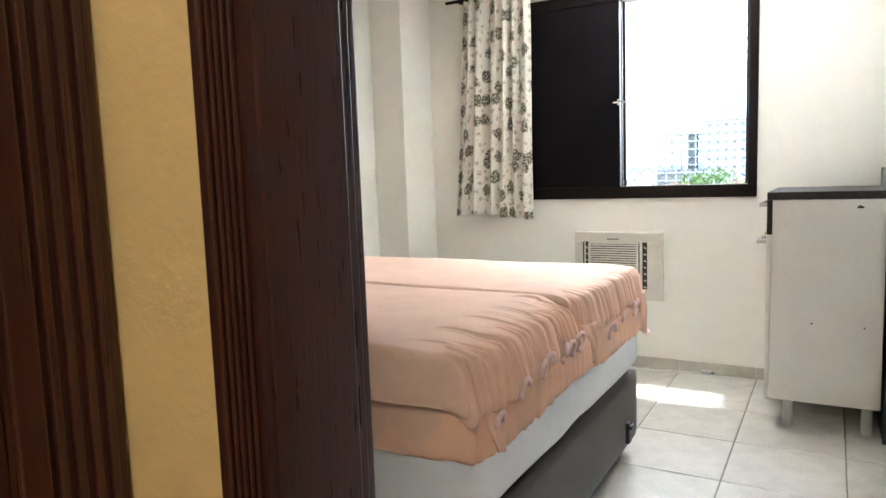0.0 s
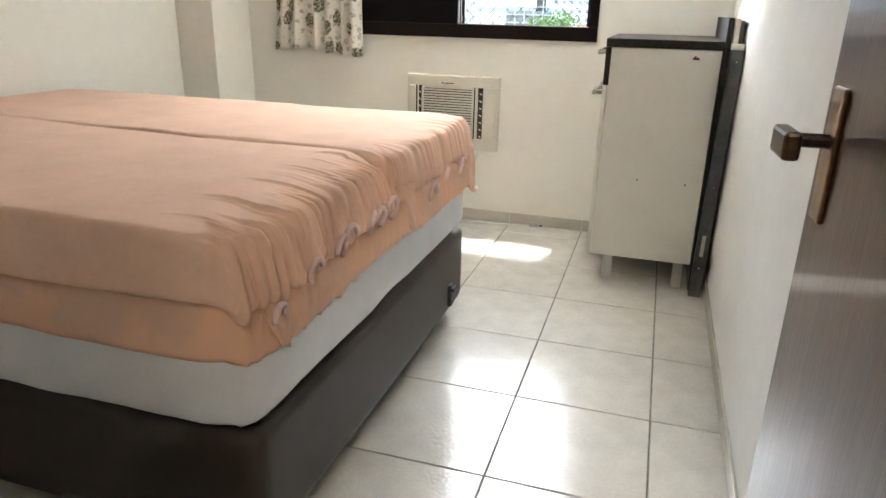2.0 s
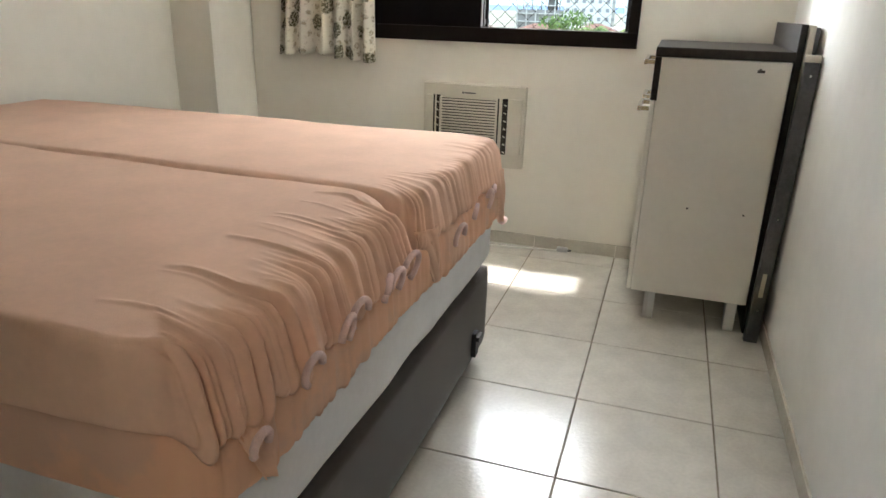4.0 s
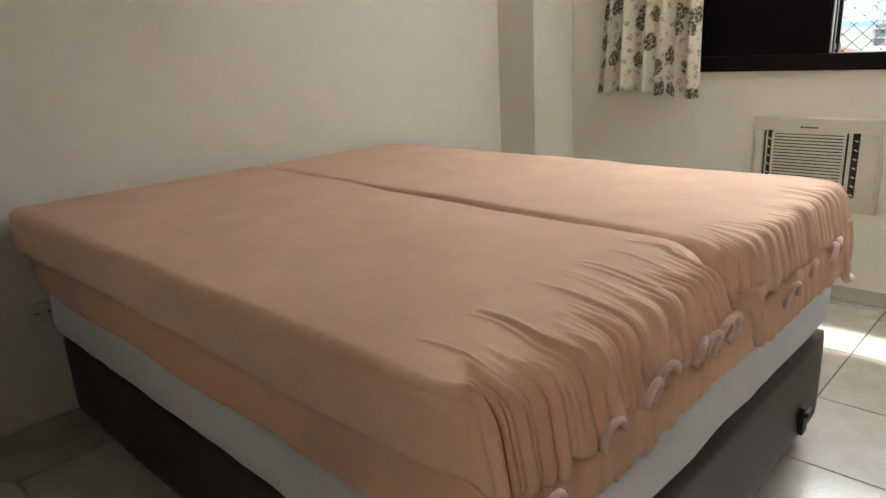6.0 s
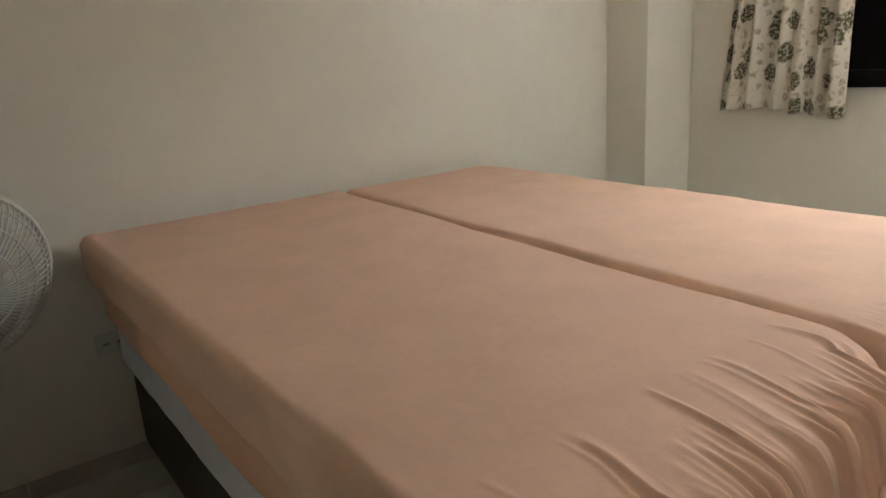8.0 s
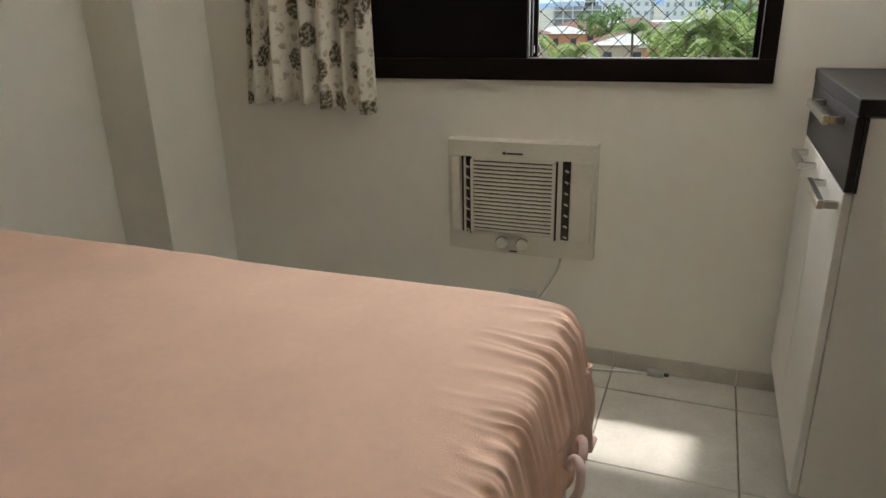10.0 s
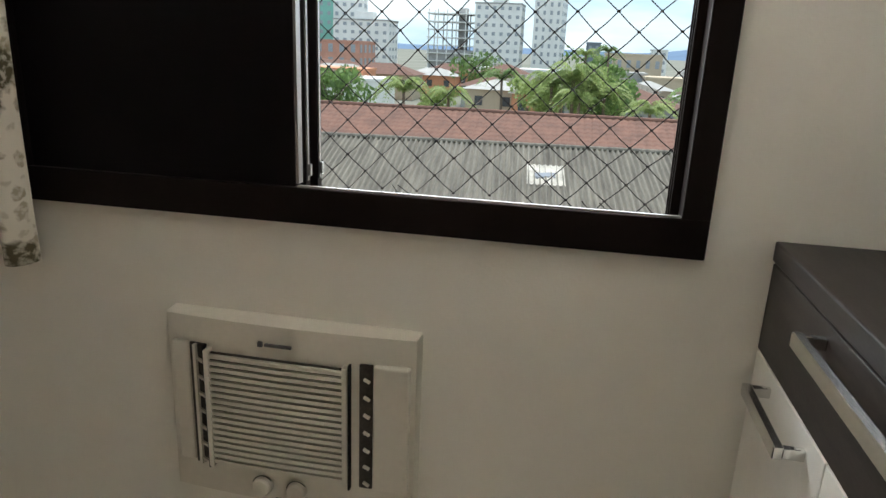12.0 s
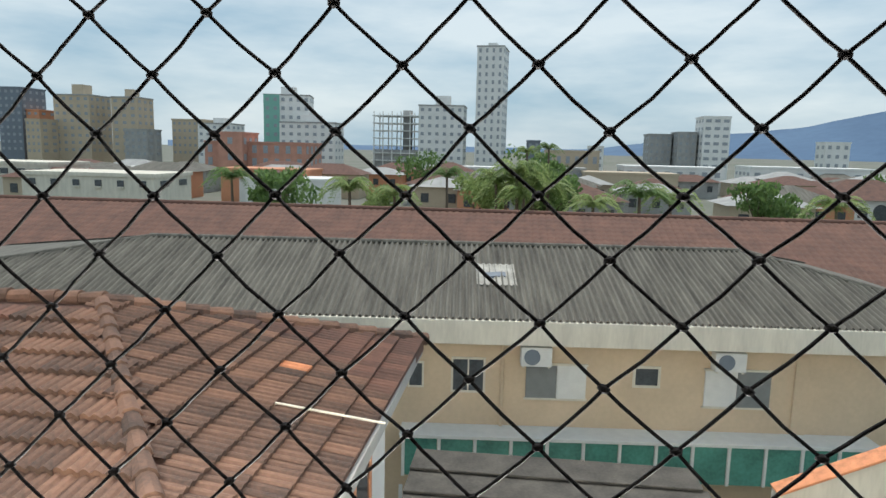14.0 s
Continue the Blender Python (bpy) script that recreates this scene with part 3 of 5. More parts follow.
# ---- curtain ----
cur = thing("curtain", (0, 0, 0), "cream curtain printed with olive-brown roses, gathered beside the window", "curtain")
me = bpy.data.meshes.new("cloth")
cols, rows_n = 150, 40
verts, faces, uvs = [], [], []
arc = 0.0
prev = None
line = []
for i in range(cols + 1):
    u = i / cols
    x = -1.965 + u * 0.595
    y = 1.868 + 0.024 * math.sin(u * 38 + 1.2 * math.sin(u * 9)) + 0.012 * math.sin(u * 17 + 1)
    if prev:
        arc += math.hypot(x - prev[0], y - prev[1])
    prev = (x, y)
    line.append((x, y, arc))
for k in range(rows_n + 1):
    w = k / rows_n
    z = 0.972 + w * 1.48
    for i, (x, y, a) in enumerate(line):
        u = i / cols
        gather = 1 - 0.20 * w
        sway = 0.006 * math.sin(u * 60 + w * 5)
        hem = 0.015 * math.sin(u * 5) * (1 - w) + 0.006 * math.sin(u * 38) * (1 - w)
        verts.append((-1.38 + (x + 1.38) * gather + sway * 0.4, 1.88 + (y - 1.88) * (1 - 0.25 * w) + sway, z + hem))
        uvs.append((a, z))
for k in range(rows_n):
    for i in range(cols):
        a = k * (cols + 1) + i
        faces.append((a, a + 1, a + cols + 2, a + cols + 1))
me.from_pydata(verts, [], faces)
me.validate()
me.update()
layer = me.uv_layers.new(name="cloth")
layer.data.foreach_set("uv", [c for lp in me.loops for c in uvs[lp.vertex_index]])
me.materials.append(CURTAIN)
me.polygons.foreach_set("use_smooth", [True] * len(me.polygons))
cloth = new("cloth", me)
cloth.parent = cur
solid = cloth.modifiers.new("thick", "SOLIDIFY")
solid.thickness = 0.0015
rod = thing("curtain_rod", (0, 0, 0), "slim dark curtain rod above the window", "curtain rod")
part("pole", tube(bmesh.new(), [(-2.0, 1.885, 2.452), (0.3, 1.885, 2.452)], 0.011, 12), FRAME, rod)
for x in (-1.9, -0.7, 0.2):
    part("bracket", boxes((x - 0.01, x + 0.01, 1.885, YW, 2.44, 2.464), bevel=0.002), FRAME, rod)

# ---- beds ----
BX0, BX1, BY0, BY1 = -2.37, -0.385, -0.985, 0.63


def hull(bm, x0, x1, y0, y1, z0, z1, r, nx, ny, nz, shape):
    """A softly rounded block of many small faces, moved by shape(p, n)."""
    def grid(count, a, c):
        return [a + (c - a) * k / count for k in range(count + 1)]
    gx, gy, gz = grid(nx, x0, x1), grid(ny, y0, y1), grid(nz, z0, z1)
    made = {}

    def vert(i, j, k):
        if (i, j, k) not in made:
            p = Vector((gx[i], gy[j], gz[k]))
            core = Vector((min(max(p.x, x0 + r), x1 - r), min(max(p.y, y0 + r), y1 - r), min(max(p.z, z0 + r), z1 - r)))
            d = p - core
            n = d.normalized() if d.length > 1e-9 else Vector((0, 0, 1))
            q = core + n * r if d.length > r else p
            made[i, j, k] = bm.verts.new(shape(q, n))
        return made[i, j, k]

    for i in range(nx):
        for j in range(ny):
            bm.faces.new((vert(i, j, nz), vert(i + 1, j, nz), vert(i + 1, j + 1, nz), vert(i, j + 1, nz)))
            bm.faces.new((vert(i, j, 0), vert(i, j + 1, 0), vert(i + 1, j + 1, 0), vert(i + 1, j, 0)))
    for i in range(nx):
        for k in range(nz):
            bm.faces.new((vert(i, 0, k), vert(i + 1, 0, k), vert(i + 1, 0, k + 1), vert(i, 0, k + 1)))
            bm.faces.new((vert(i, ny, k), vert(i, ny, k + 1), vert(i + 1, ny, k + 1), vert(i + 1, ny, k)))
    for j in range(ny):
        for k in range(nz):
            bm.faces.new((vert(nx, j, k), vert(nx, j + 1, k), vert(nx, j + 1, k + 1), vert(nx, j, k + 1)))
            bm.faces.new((vert(0, j, k), vert(0, j, k + 1), vert(0, j + 1, k + 1), vert(0, j + 1, k)))
    return bm


def ridge(v, seed, pitch=0.030):
    """Uneven narrow folds along v, 0 to 1: soft crowns between sharp creases."""
    s = v / pitch + 1.5 * noise.noise(Vector((v * 13, seed, 0)))
    f = abs(math.sin(s * math.pi))
    g = abs(math.sin(s * math.pi * 0.41 + seed))
    k = 0.5 + 0.5 * noise.noise(Vector((v * 60, seed, 2)))
    return 0.58 * f ** 0.7 + 0.27 * g + 0.15 * k


def rounded(q, x1):
    """Rounds the corners of the foot end as seen from above."""
    for edge, sign, turn in ((BY0 - 0.045, 1, 0.13), (BY1 + 0.02, -1, 0.055)):
        cx, cy = x1 - turn, edge + sign * turn
        dx, dy = q.x - cx, (cy - q.y) * sign
        if dx > 0 and dy > 0:
            f = max(dx, dy) / math.hypot(dx, dy)
            q.x, q.y = cx + dx * f, cy - sign * dy * f
    return q


def fold(u, v, seed, reach):
    """Height of the gathers at u behind the foot edge and v along it: each fold has its own height and length."""
    v += 0.022 * noise.noise(Vector((u * 7, v * 8, seed))) + 0.16 * u * noise.noise(Vector((v * 4, 1, seed + 9)))
    high = 0.0
    for pitch, weight, shift in ((0.034, 1.0, 0.0), (0.021, 0.55, 7.3), (0.075, 0.7, 3.1)):
        s = v / pitch + 0.8 * noise.noise(Vector((v * 15, seed, shift)))
        i = math.floor(s)
        f = s - i
        own = random.Random(i * 31 + int(seed * 7 + shift * 5))
        far = reach * own.choice((0.15, 0.25, 0.4, 0.5, 1.0))
        rise = own.uniform(0.35, 1.0) * weight
        high += rise * max(0.0, 1 - u / far) ** 0.8 * (1 - abs(2 * f - 1)) ** 1.4
    return high


def gathered(seed, x1, reach, depth, drop=None, z1=0.0, z0=0.0, scallop=1.0, rolled=0.034):
    """Folds that gather the sheet at the foot of the mattress."""
    def shape(p, n):
        q = p.copy()
        back = x1 - p.x
        down = min(1.0, max(0.0, (z1 - p.z) / (z1 - z0)))
        if back < reach:
            lean = 0.06 * down * noise.noise(Vector((p.y * 5, 4, seed)))
            q += n * depth * (1.35 if n.x > 0.5 else 1.0) * (fold(max(0.0, back - 0.01), p.y + lean, seed, reach) - 0.35 * max(0.0, 1 - back / reach))
        soft = 0.006 * noise.noise(Vector((p.x * 2.2, p.y * 2.4, seed))) + 0.002 * noise.noise(Vector((p.x * 9, p.y * 7, seed)))
        if n.z > 0.5:
            q.z += soft
        else:
            q += n * soft * 1.5
        roll = max(0.0, 1 - back / 0.16)
        q.z -= rolled * scallop * roll * roll * (1 - down)
        if n.x > 0.3:
            q.x += scallop * (0.024 * down + 0.012 * down * ridge(p.y, seed + 3, 0.05))
            if drop:
                q.z -= down * drop(p.y)
            q.z += 0.022 * scallop * down * (ridge(p.y * 0.9, seed + 7, 0.08) - 0.5)
        return rounded(q, x1)
    return shape


SEAM0, SEAM1 = -0.10, -0.20   # seam between the two mattresses at the head and at the foot


def slanted(shape, edge, y_edge, z1, x1):
    """Bends the side at the seam so that it runs askew, and rounds it over."""
    def moved(p, n):
        q = shape(p, n)
        f = (p.x - BX0) / (BX1 - BX0)
        want = SEAM0 + (SEAM1 - SEAM0) * f
        w = (p.y - (BY0 if edge > 0 else BY1)) / (y_edge - (BY0 if edge > 0 else BY1))
        q.y += (want + 0.16) * w
        # the corner beside the seam is round as seen from above
        turn, side = 0.12, want - edge * 0.008
        dx, dy = q.x - (x1 - turn), (q.y - (side - edge * turn)) * edge
        if dx > 0 and dy > 0:
            c = max(dx, dy) / math.hypot(dx, dy)
            q.x, q.y = x1 - turn + dx * c, side - edge * turn + edge * dy * c
            q.z -= 0.022 * min(1.0, dx * dy / turn ** 2)
        return q
    return moved


def tongue(y):
    """The far corner of the sheet hangs lowest."""
    return 0.0 + 0.16 * max(0.0, (y - 0.45) / 0.2) ** 2 + (0.07 if y < -0.2 else 0)


bed = thing("box_bed", (0, 0, 0), "low box bed base covered in dark brown leatherette", "bed base")
part("base", hull(bmesh.new(), BX0 - 0.038, BX1 + 0.012, BY0 + 0.03, BY1 - 0.01, 0.07, 0.375, 0.018, 40, 36, 10,
                  lambda p, n: p + n * 0.003 * noise.noise(p * 4)), LEATHER, bed, smooth=True)
for x in (BX0 + 0.09, -1.3, BX1 - 0.07):
    for y in (BY0 + 0.1, -0.17, BY1 - 0.08):
        part("leg", boxes((x - 0.03, x + 0.03, y - 0.03, y + 0.03, 0, 0.072), bevel=0.006), BLACK, bed)
part("latch", boxes((BX1 + 0.01, BX1 + 0.028, 0.41, 0.45, 0.10, 0.19), (BX1 + 0.028, BX1 + 0.04, 0.405, 0.455, 0.165, 0.182), bevel=0.003), BLACK, bed, "black metal latch")
part("latch", boxes((BX1 + 0.01, BX1 + 0.025, BY0 + 0.05, BY0 + 0.085, 0.075, 0.10), bevel=0.003), BLACK, bed, "black metal latch")


def white_shape(p, n):
    q = p + n * (0.004 * noise.noise(p * 5) + 0.002 * noise.noise(p * 16))
    if n.x > 0.4:
        q.x += 0.010 * noise.noise(Vector((p.y * 3.5, p.z * 5, 4)))
        q.z += (0.585 - p.z) * 0.06 * (0.3 + noise.noise(Vector((p.y * 2.3, 1, 9))))
    return rounded(q, BX1 + 0.022)


mw = thing("mattress", (0, 0, 0), "thick mattress in a fitted white cotton cover", "mattress")
part("cover", hull(bmesh.new(), BX0 + 0.01, BX1 + 0.022, BY0 - 0.005, BY1 - 0.005, 0.385, 0.60, 0.06, 60, 60, 14, white_shape), WHITE_CLOTH, mw, smooth=True)

lower = thing("mattress", (0, 0, 0), "mattress in a faintly printed peach sheet below the top ones", "mattress")
part("sheet", hull(bmesh.new(), BX0, BX1 + 0.028, BY0 - 0.02, BY1 + 0.012, 0.552, 0.70, 0.035, 70, 150, 12,
                   gathered(5.0, BX1 + 0.028, 0.1, 0.007, z1=0.70, z0=0.552, scallop=0.2, drop=lambda y: 0.012 * math.sin(y * 6))), PEACH_PRINT, lower, smooth=True)

beds = "top mattresses side by side"
near_m = thing("mattress", (0, 0, 0), "peach fitted sheet mattress gathered by looped elastic, nearer the door", "mattress", beds)
part("sheet", hull(bmesh.new(), BX0 - 0.005, BX1 + 0.02, BY0 - 0.045, -0.172, 0.695, 0.845, 0.030, 220, 300, 14,
                   slanted(gathered(1.0, BX1 + 0.02, 0.21, 0.017, z1=0.845, z0=0.695, drop=lambda y: 0.005 - 0.05 * min(0.0, y + 0.75)), 1, -0.172, 0.846, BX1 + 0.02)), PEACH, near_m, smooth=True)
far_m = thing("mattress", (0, 0, 0), "peach fitted sheet mattress with hanging corner, nearer the window", "mattress", beds)
part("sheet", hull(bmesh.new(), BX0 - 0.005, BX1 + 0.018, -0.150, BY1 + 0.01, 0.695, 0.839, 0.030, 220, 300, 14,
                   slanted(gathered(2.0, BX1 + 0.018, 0.13, 0.009, z1=0.839, z0=0.695, drop=tongue, rolled=0.010), -1, -0.150, 0.842, BX1 + 0.018)), PEACH, far_m, smooth=True)


def flap(y, z, width, height, lean):
    """A loose fold of sheet hanging down, as a thick bent sheet of cloth."""
    bm = bmesh.new()
    n, k = 10, 10
    g = {}
    for s in (0, 1):
        for i in range(n + 1):
            for j in range(k + 1):
                u, v = i / n - 0.5, j / k
                w = width * (1 - 0.55 * v)
                x = 0.014 * math.cos(u * 3.0) + 0.012 * math.sin(v * 3 + u * 4) + (0.002 if s else -0.002) + 0.008 * math.sin(u * 22)
                g[s, i, j] = bm.verts.new((x, y + u * w + lean * v, z - v * height))
    for i in range(n):
        for j in range(k):
            bm.faces.new((g[1, i, j], g[1, i + 1, j], g[1, i + 1, j + 1], g[1, i, j + 1]))
            bm.faces.new((g[0, i, j], g[0, i, j + 1], g[0, i + 1, j + 1], g[0, i + 1, j]))
    for i in range(n):
        bm.faces.new((g[0, i, k], g[1, i, k], g[1, i + 1, k], g[0, i + 1, k]))
        bm.faces.new((g[0, i, 0], g[0, i + 1, 0], g[1, i + 1, 0], g[1, i, 0]))
    for j in range(k):
        bm.faces.new((g[0, 0, j], g[0, 0, j + 1], g[1, 0, j + 1], g[1, 0, j]))
        bm.faces.new((g[0, n, j], g[1, n, j], g[1, n, j + 1], g[0, n, j + 1]))
    return bm


ob = part("hanging_fold", flap(-0.125, 0.735, 0.09, 0.15, 0.05), PEACH, far_m, smooth=True)
ob.location.x = BX1 + 0.022
ob = part("hanging_fold", flap(0.56, 0.735, 0.10, 0.19, 0.06), PEACH, far_m, smooth=True)
ob.location.x = BX1 + 0.026
ob = part("hanging_fold", flap(BY0 + 0.09, 0.715, 0.10, 0.15, 0.03), PEACH, near_m, smooth=True)
ob.location.x = BX1 + 0.026


def elastic(parent, y, z, r, turn, x=BX1 + 0.070):
    pts = [(0, r * math.cos(a), r * math.sin(a) * 1.1) for a in np.linspace(-0.5, 3.5, 14)]
    ob = part("elastic_loop", tube(bmesh.new(), pts, 0.0068, 8), TRIM, parent, "pale pink elastic loop", smooth=True)
    ob.matrix_basis = pose(x, y, z, turn, 12, random.uniform(-25, 25))


for y, z, r, turn in ((-0.93, 0.665, 0.02, 10), (-0.775, 0.700, 0.026, 35), (-0.655, 0.708, 0.030, -20), (-0.60, 0.722, 0.028, 30), (-0.475, 0.715, 0.03, -35), (-0.425, 0.715, 0.028, -20), (-0.345, 0.72, 0.032, -40)):
    elastic(near_m, y, z, r, turn)
for y, z, r, turn in ((0.03, 0.675, 0.03, 20), (0.17, 0.695, 0.026, -10), (0.33, 0.70, 0.027, 25), (0.375, 0.71, 0.02, -40)):
    elastic(far_m, y, z, r, turn)
ob = part("elastic_loop", tube(bmesh.new(), [(0, 0, 0), (0.004, 0.02, -0.012), (0.006, 0.045, -0.01)], 0.012, 8), TRIM, far_m, smooth=True)
ob.matrix_basis = pose(BX1 + 0.04, 0.625, 0.545)

# ---- cabinet ----
CX0, CX1, CY0, CY1 = 0.098, 0.575, 1.168, 1.905
cab = thing("cabinet", (0, 0, 0), "white melamine cabinet with dark top and drawer on short metal legs", "cabinet")
part("body", boxes((CX0 + 0.02, CX1, CY0, CY1, 0.135, 1.092), bevel=0.002), MELAMINE, cab)
part("top", boxes((CX0, CX1 + 0.005, CY0 - 0.004, CY1 + 0.01, 1.094, 1.13), bevel=0.003), DARK_MEL, cab, "dark wood-look top board")
dr = part("drawer", boxes((CX0, CX0 + 0.018, CY0 + 0.001, CY1, 0.93, 1.092), bevel=0.002), DARK_MEL, cab, "dark drawer front")
part("corner_strip", boxes((CX0 + 0.018, CX0 + 0.024, CY0 - 0.003, CY0, 0.93, 1.093)), DARK_MEL, cab)


def bar_handle(parent, y0, y1, z):
    ob = part("handle", boxes((CX0 - 0.045, CX0 - 0.03, y0, y1, z - 0.011, z + 0.011), (CX0 - 0.032, CX0, y0, y0 + 0.012, z - 0.009, z + 0.009), (CX0 - 0.032, CX0, y1 - 0.012, y1, z - 0.009, z + 0.009), bevel=0.002), CHROME, parent, "chrome bar handle")
    return ob


bar_handle(dr, 1.30, 1.62, 1.065)
mid = (CY0 + CY1) / 2
for y0, y1, h0, h1 in ((CY0 + 0.001, mid - 0.0015, 1.19, 1.41), (mid + 0.0015, CY1, 1.60, 1.80)):
    d = part("door", boxes((CX0, CX0 + 0.018, y0, y1, 0.138, 0.927), bevel=0.002), MELAMINE, cab)
    bar_handle(d, h0, h1, 0.895)
for x in (CX0 + 0.10, CX1 - 0.05):
    for y in (CY0 + 0.05, CY1 - 0.05):
        part("leg", boxes((x - 0.022, x + 0.022, y - 0.022, y + 0.022, 0, 0.136), bevel=0.003), ALU, cab, "square aluminium leg")
part("screw_cap", boxes((0.29, 0.297, CY0 - 0.001, CY0, 0.512, 0.519), (0.50, 0.507, CY0 - 0.001, CY0, 0.507, 0.514)), AC_DARK, cab)
part("scuff", boxes((0.462, 0.488, CY0 - 0.0006, CY0, 1.052, 1.062), (0.468, 0.476, CY0 - 0.0008, CY0, 1.060, 1.067)), AC_DARK, cab)

# boards and bed rails stored between cabinet and wall
whole("stored_board", boxes((0.582, 0.606, 1.19, 1.88, 0, 1.225), bevel=0.003), DARK_MEL, "dark melamine board stored upright behind the cabinet", "board")
whole("stored_board", boxes((0.609, 0.630, 1.175, 1.86, 0, 1.222), bevel=0.003), CREAM, "cream board stored upright against the wall", "board")
whole("stored_board", boxes((0.634, 0.650, 1.21, 1.86, 0, 1.215), bevel=0.003), STEEL, "grey board stored upright against the wall", "board")
rail = thing("bed_rail", (0.608, 1.13, 0, 0, 1.2, 0), "dark steel bed rail leaning upright beside the cabinet", "bed rail")
part("rail", boxes((-0.026, 0.026, -0.016, 0.016, 0.0, 1.10), bevel=0.003), STEEL, rail)
part("end_cap", boxes((-0.03, 0.024, -0.018, 0.018, 1.10, 1.125), bevel=0.005), CREAM, rail)
for z in (0.14, 0.52, 1.05):
    part("bolt", boxes((-0.004, 0.004, -0.021, -0.016, z, z + 0.008), bevel=0.001), CHROME, rail)
part("sticker", boxes((-0.008, 0.008, -0.0172, -0.016, 0.2, 0.3)), CREAM, rail)

# ---- pedestal fan ----
FAN = (-2.10, -1.435, 0)
fan = thing("pedestal_fan", FAN, "white plastic pedestal fan with a round wire cage", "fan")
part("base", lathe(bmesh.new(), [(0.21, 0), (0.215, 0.012), (0.19, 0.028), (0.06, 0.042), (0.035, 0.06)], 40), WHITE_PLASTIC, fan, smooth=True)
part("pole", tube(bmesh.new(), [(0, 0, 0.04), (0, 0, 0.40)], 0.019, 16), WHITE_PLASTIC, fan, smooth=True)
part("inner_pole", tube(bmesh.new(), [(0, 0, 0.40), (0, 0, 0.56)], 0.013, 14), CHROME, fan, smooth=True)
part("collar", lathe(bmesh.new(), [(0.024, 0.40), (0.026, 0.43), (0.018, 0.445)], 20), BLACK, fan)
part("neck", boxes((-0.03, 0.03, -0.03, 0.035, 0.52, 0.79), bevel=0.012), WHITE_PLASTIC, fan)
part("knob", lathe(bmesh.new(), [(0.027, 0), (0.027, 0.02), (0.02, 0.026)], 20, pose(0.03, 0, 0.585, 0, 90, 0)), BLACK, fan, "black tilt knob")
HEAD = pose(0.03, 0.055, 0.845, 0, 90 + 11, 19)   # cage axis towards +x
part("motor_housing", lathe(bmesh.new(), [(0.05, -0.16), (0.085, -0.13), (0.09, -0.05), (0.06, -0.02)], 28, HEAD), WHITE_PLASTIC, fan, smooth=True)
R = 0.245
DOME = ((0.07, 0.104, 0.0), (0.12, 0.096, 0.03), (0.175, 0.075, 0.07), (0.22, 0.044, 0.1), (R, 0.012, 0.105))
BACK = ((0.07, -0.085, 0.0), (0.12, -0.075, 0.0), (0.20, -0.045, 0.0), (R, 0.004, 0.0))


def circle(r, h):
    return [HEAD @ Vector((r * math.cos(a), r * math.sin(a), h)) for a in np.linspace(0, math.tau, 49)[:-1]]


def fan_cage(name, profile, wires, thick):
    """A cage of a rim, rings and wires, each wire a piece of its own."""
    rim_part = part(name, tube(bmesh.new(), circle(R, profile[-1][1]), 0.007, 8, closed=True), WHITE_PLASTIC, fan, smooth=True)
    for r, h, _ in profile[1:-1]:
        part("ring", tube(bmesh.new(), circle(r, h), 0.0028, 6, closed=True), WHITE_PLASTIC, rim_part, smooth=True)
    wire = mesh_of("wire", tube(bmesh.new(), [(r * math.cos(tw), r * math.sin(tw), h) for r, h, tw in profile], thick, 4), WHITE_PLASTIC, True)
    for k in range(wires):
        ob = new("wire", wire)
        ob.parent = rim_part
        ob.matrix_basis = HEAD @ pose(0, 0, 0, 0, 0, 360 * k / wires)


fan_cage("front_cage", DOME, 84, 0.0022)
fan_cage("rear_cage", BACK, 60, 0.0018)
cap = part("centre_cap", lathe(bmesh.new(), [(0.074, 0.095), (0.072, 0.109), (0.05, 0.115), (0.005, 0.117)], 32, HEAD), WHITE_PLASTIC, fan, smooth=True)
bm = bmesh.new()
box(bm, -0.007, 0.007, -0.042, 0.042, 0.1155, 0.1175)
ob = part("badge", bm, INK, cap)
ob.matrix_basis = HEAD
ob = part("badge", boxes((0.012, 0.015, -0.034, 0.034, 0.1145, 0.1168)), GREY_PLASTIC, cap)
ob.matrix_basis = HEAD
for k in range(3):
    bm = bmesh.new()
    n = 10
    g = {}
    for s in (0, 1):
        for i in range(n + 1):
            for j in range(7):
                r = 0.05 + 0.155 * i / n
                a = (j / 6 - 0.5) * (0.9 + 0.5 * math.sin(i / n * 3)) + 0.4 * i / n
                g[s, i, j] = bm.verts.new((r * math.cos(a), r * math.sin(a), 0.03 * (j / 6 - 0.5) * 2 * -1 + 0.015 + (0.0015 if s else 0)))
    for i in range(n):
        for j in range(6):
            bm.faces.new((g[0, i, j], g[0, i + 1, j], g[0, i + 1, j + 1], g[0, i, j + 1]))
            bm.faces.new((g[1, i, j], g[1, i, j + 1], g[1, i + 1, j + 1], g[1, i + 1, j]))
    for i in range(n):
        bm.faces.new((g[0, i, 0], g[1, i, 0], g[1, i + 1, 0], g[0, i + 1, 0]))
        bm.faces.new((g[0, i, 6], g[0, i + 1, 6], g[1, i + 1, 6], g[1, i, 6]))
    for j in range(6):
        bm.faces.new((g[0, n, j], g[1, n, j], g[1, n, j + 1], g[0, n, j + 1]))
        bm.faces.new((g[0, 0, j], g[0, 0, j + 1], g[1, 0, j + 1], g[1, 0, j]))
    ob = part("blade", bm, GREY_PLASTIC, fan, "translucent grey blade", smooth=True)
    ob.matrix_basis = HEAD @ pose(0, 0, 0, 0, 0, 120 * k + 20)

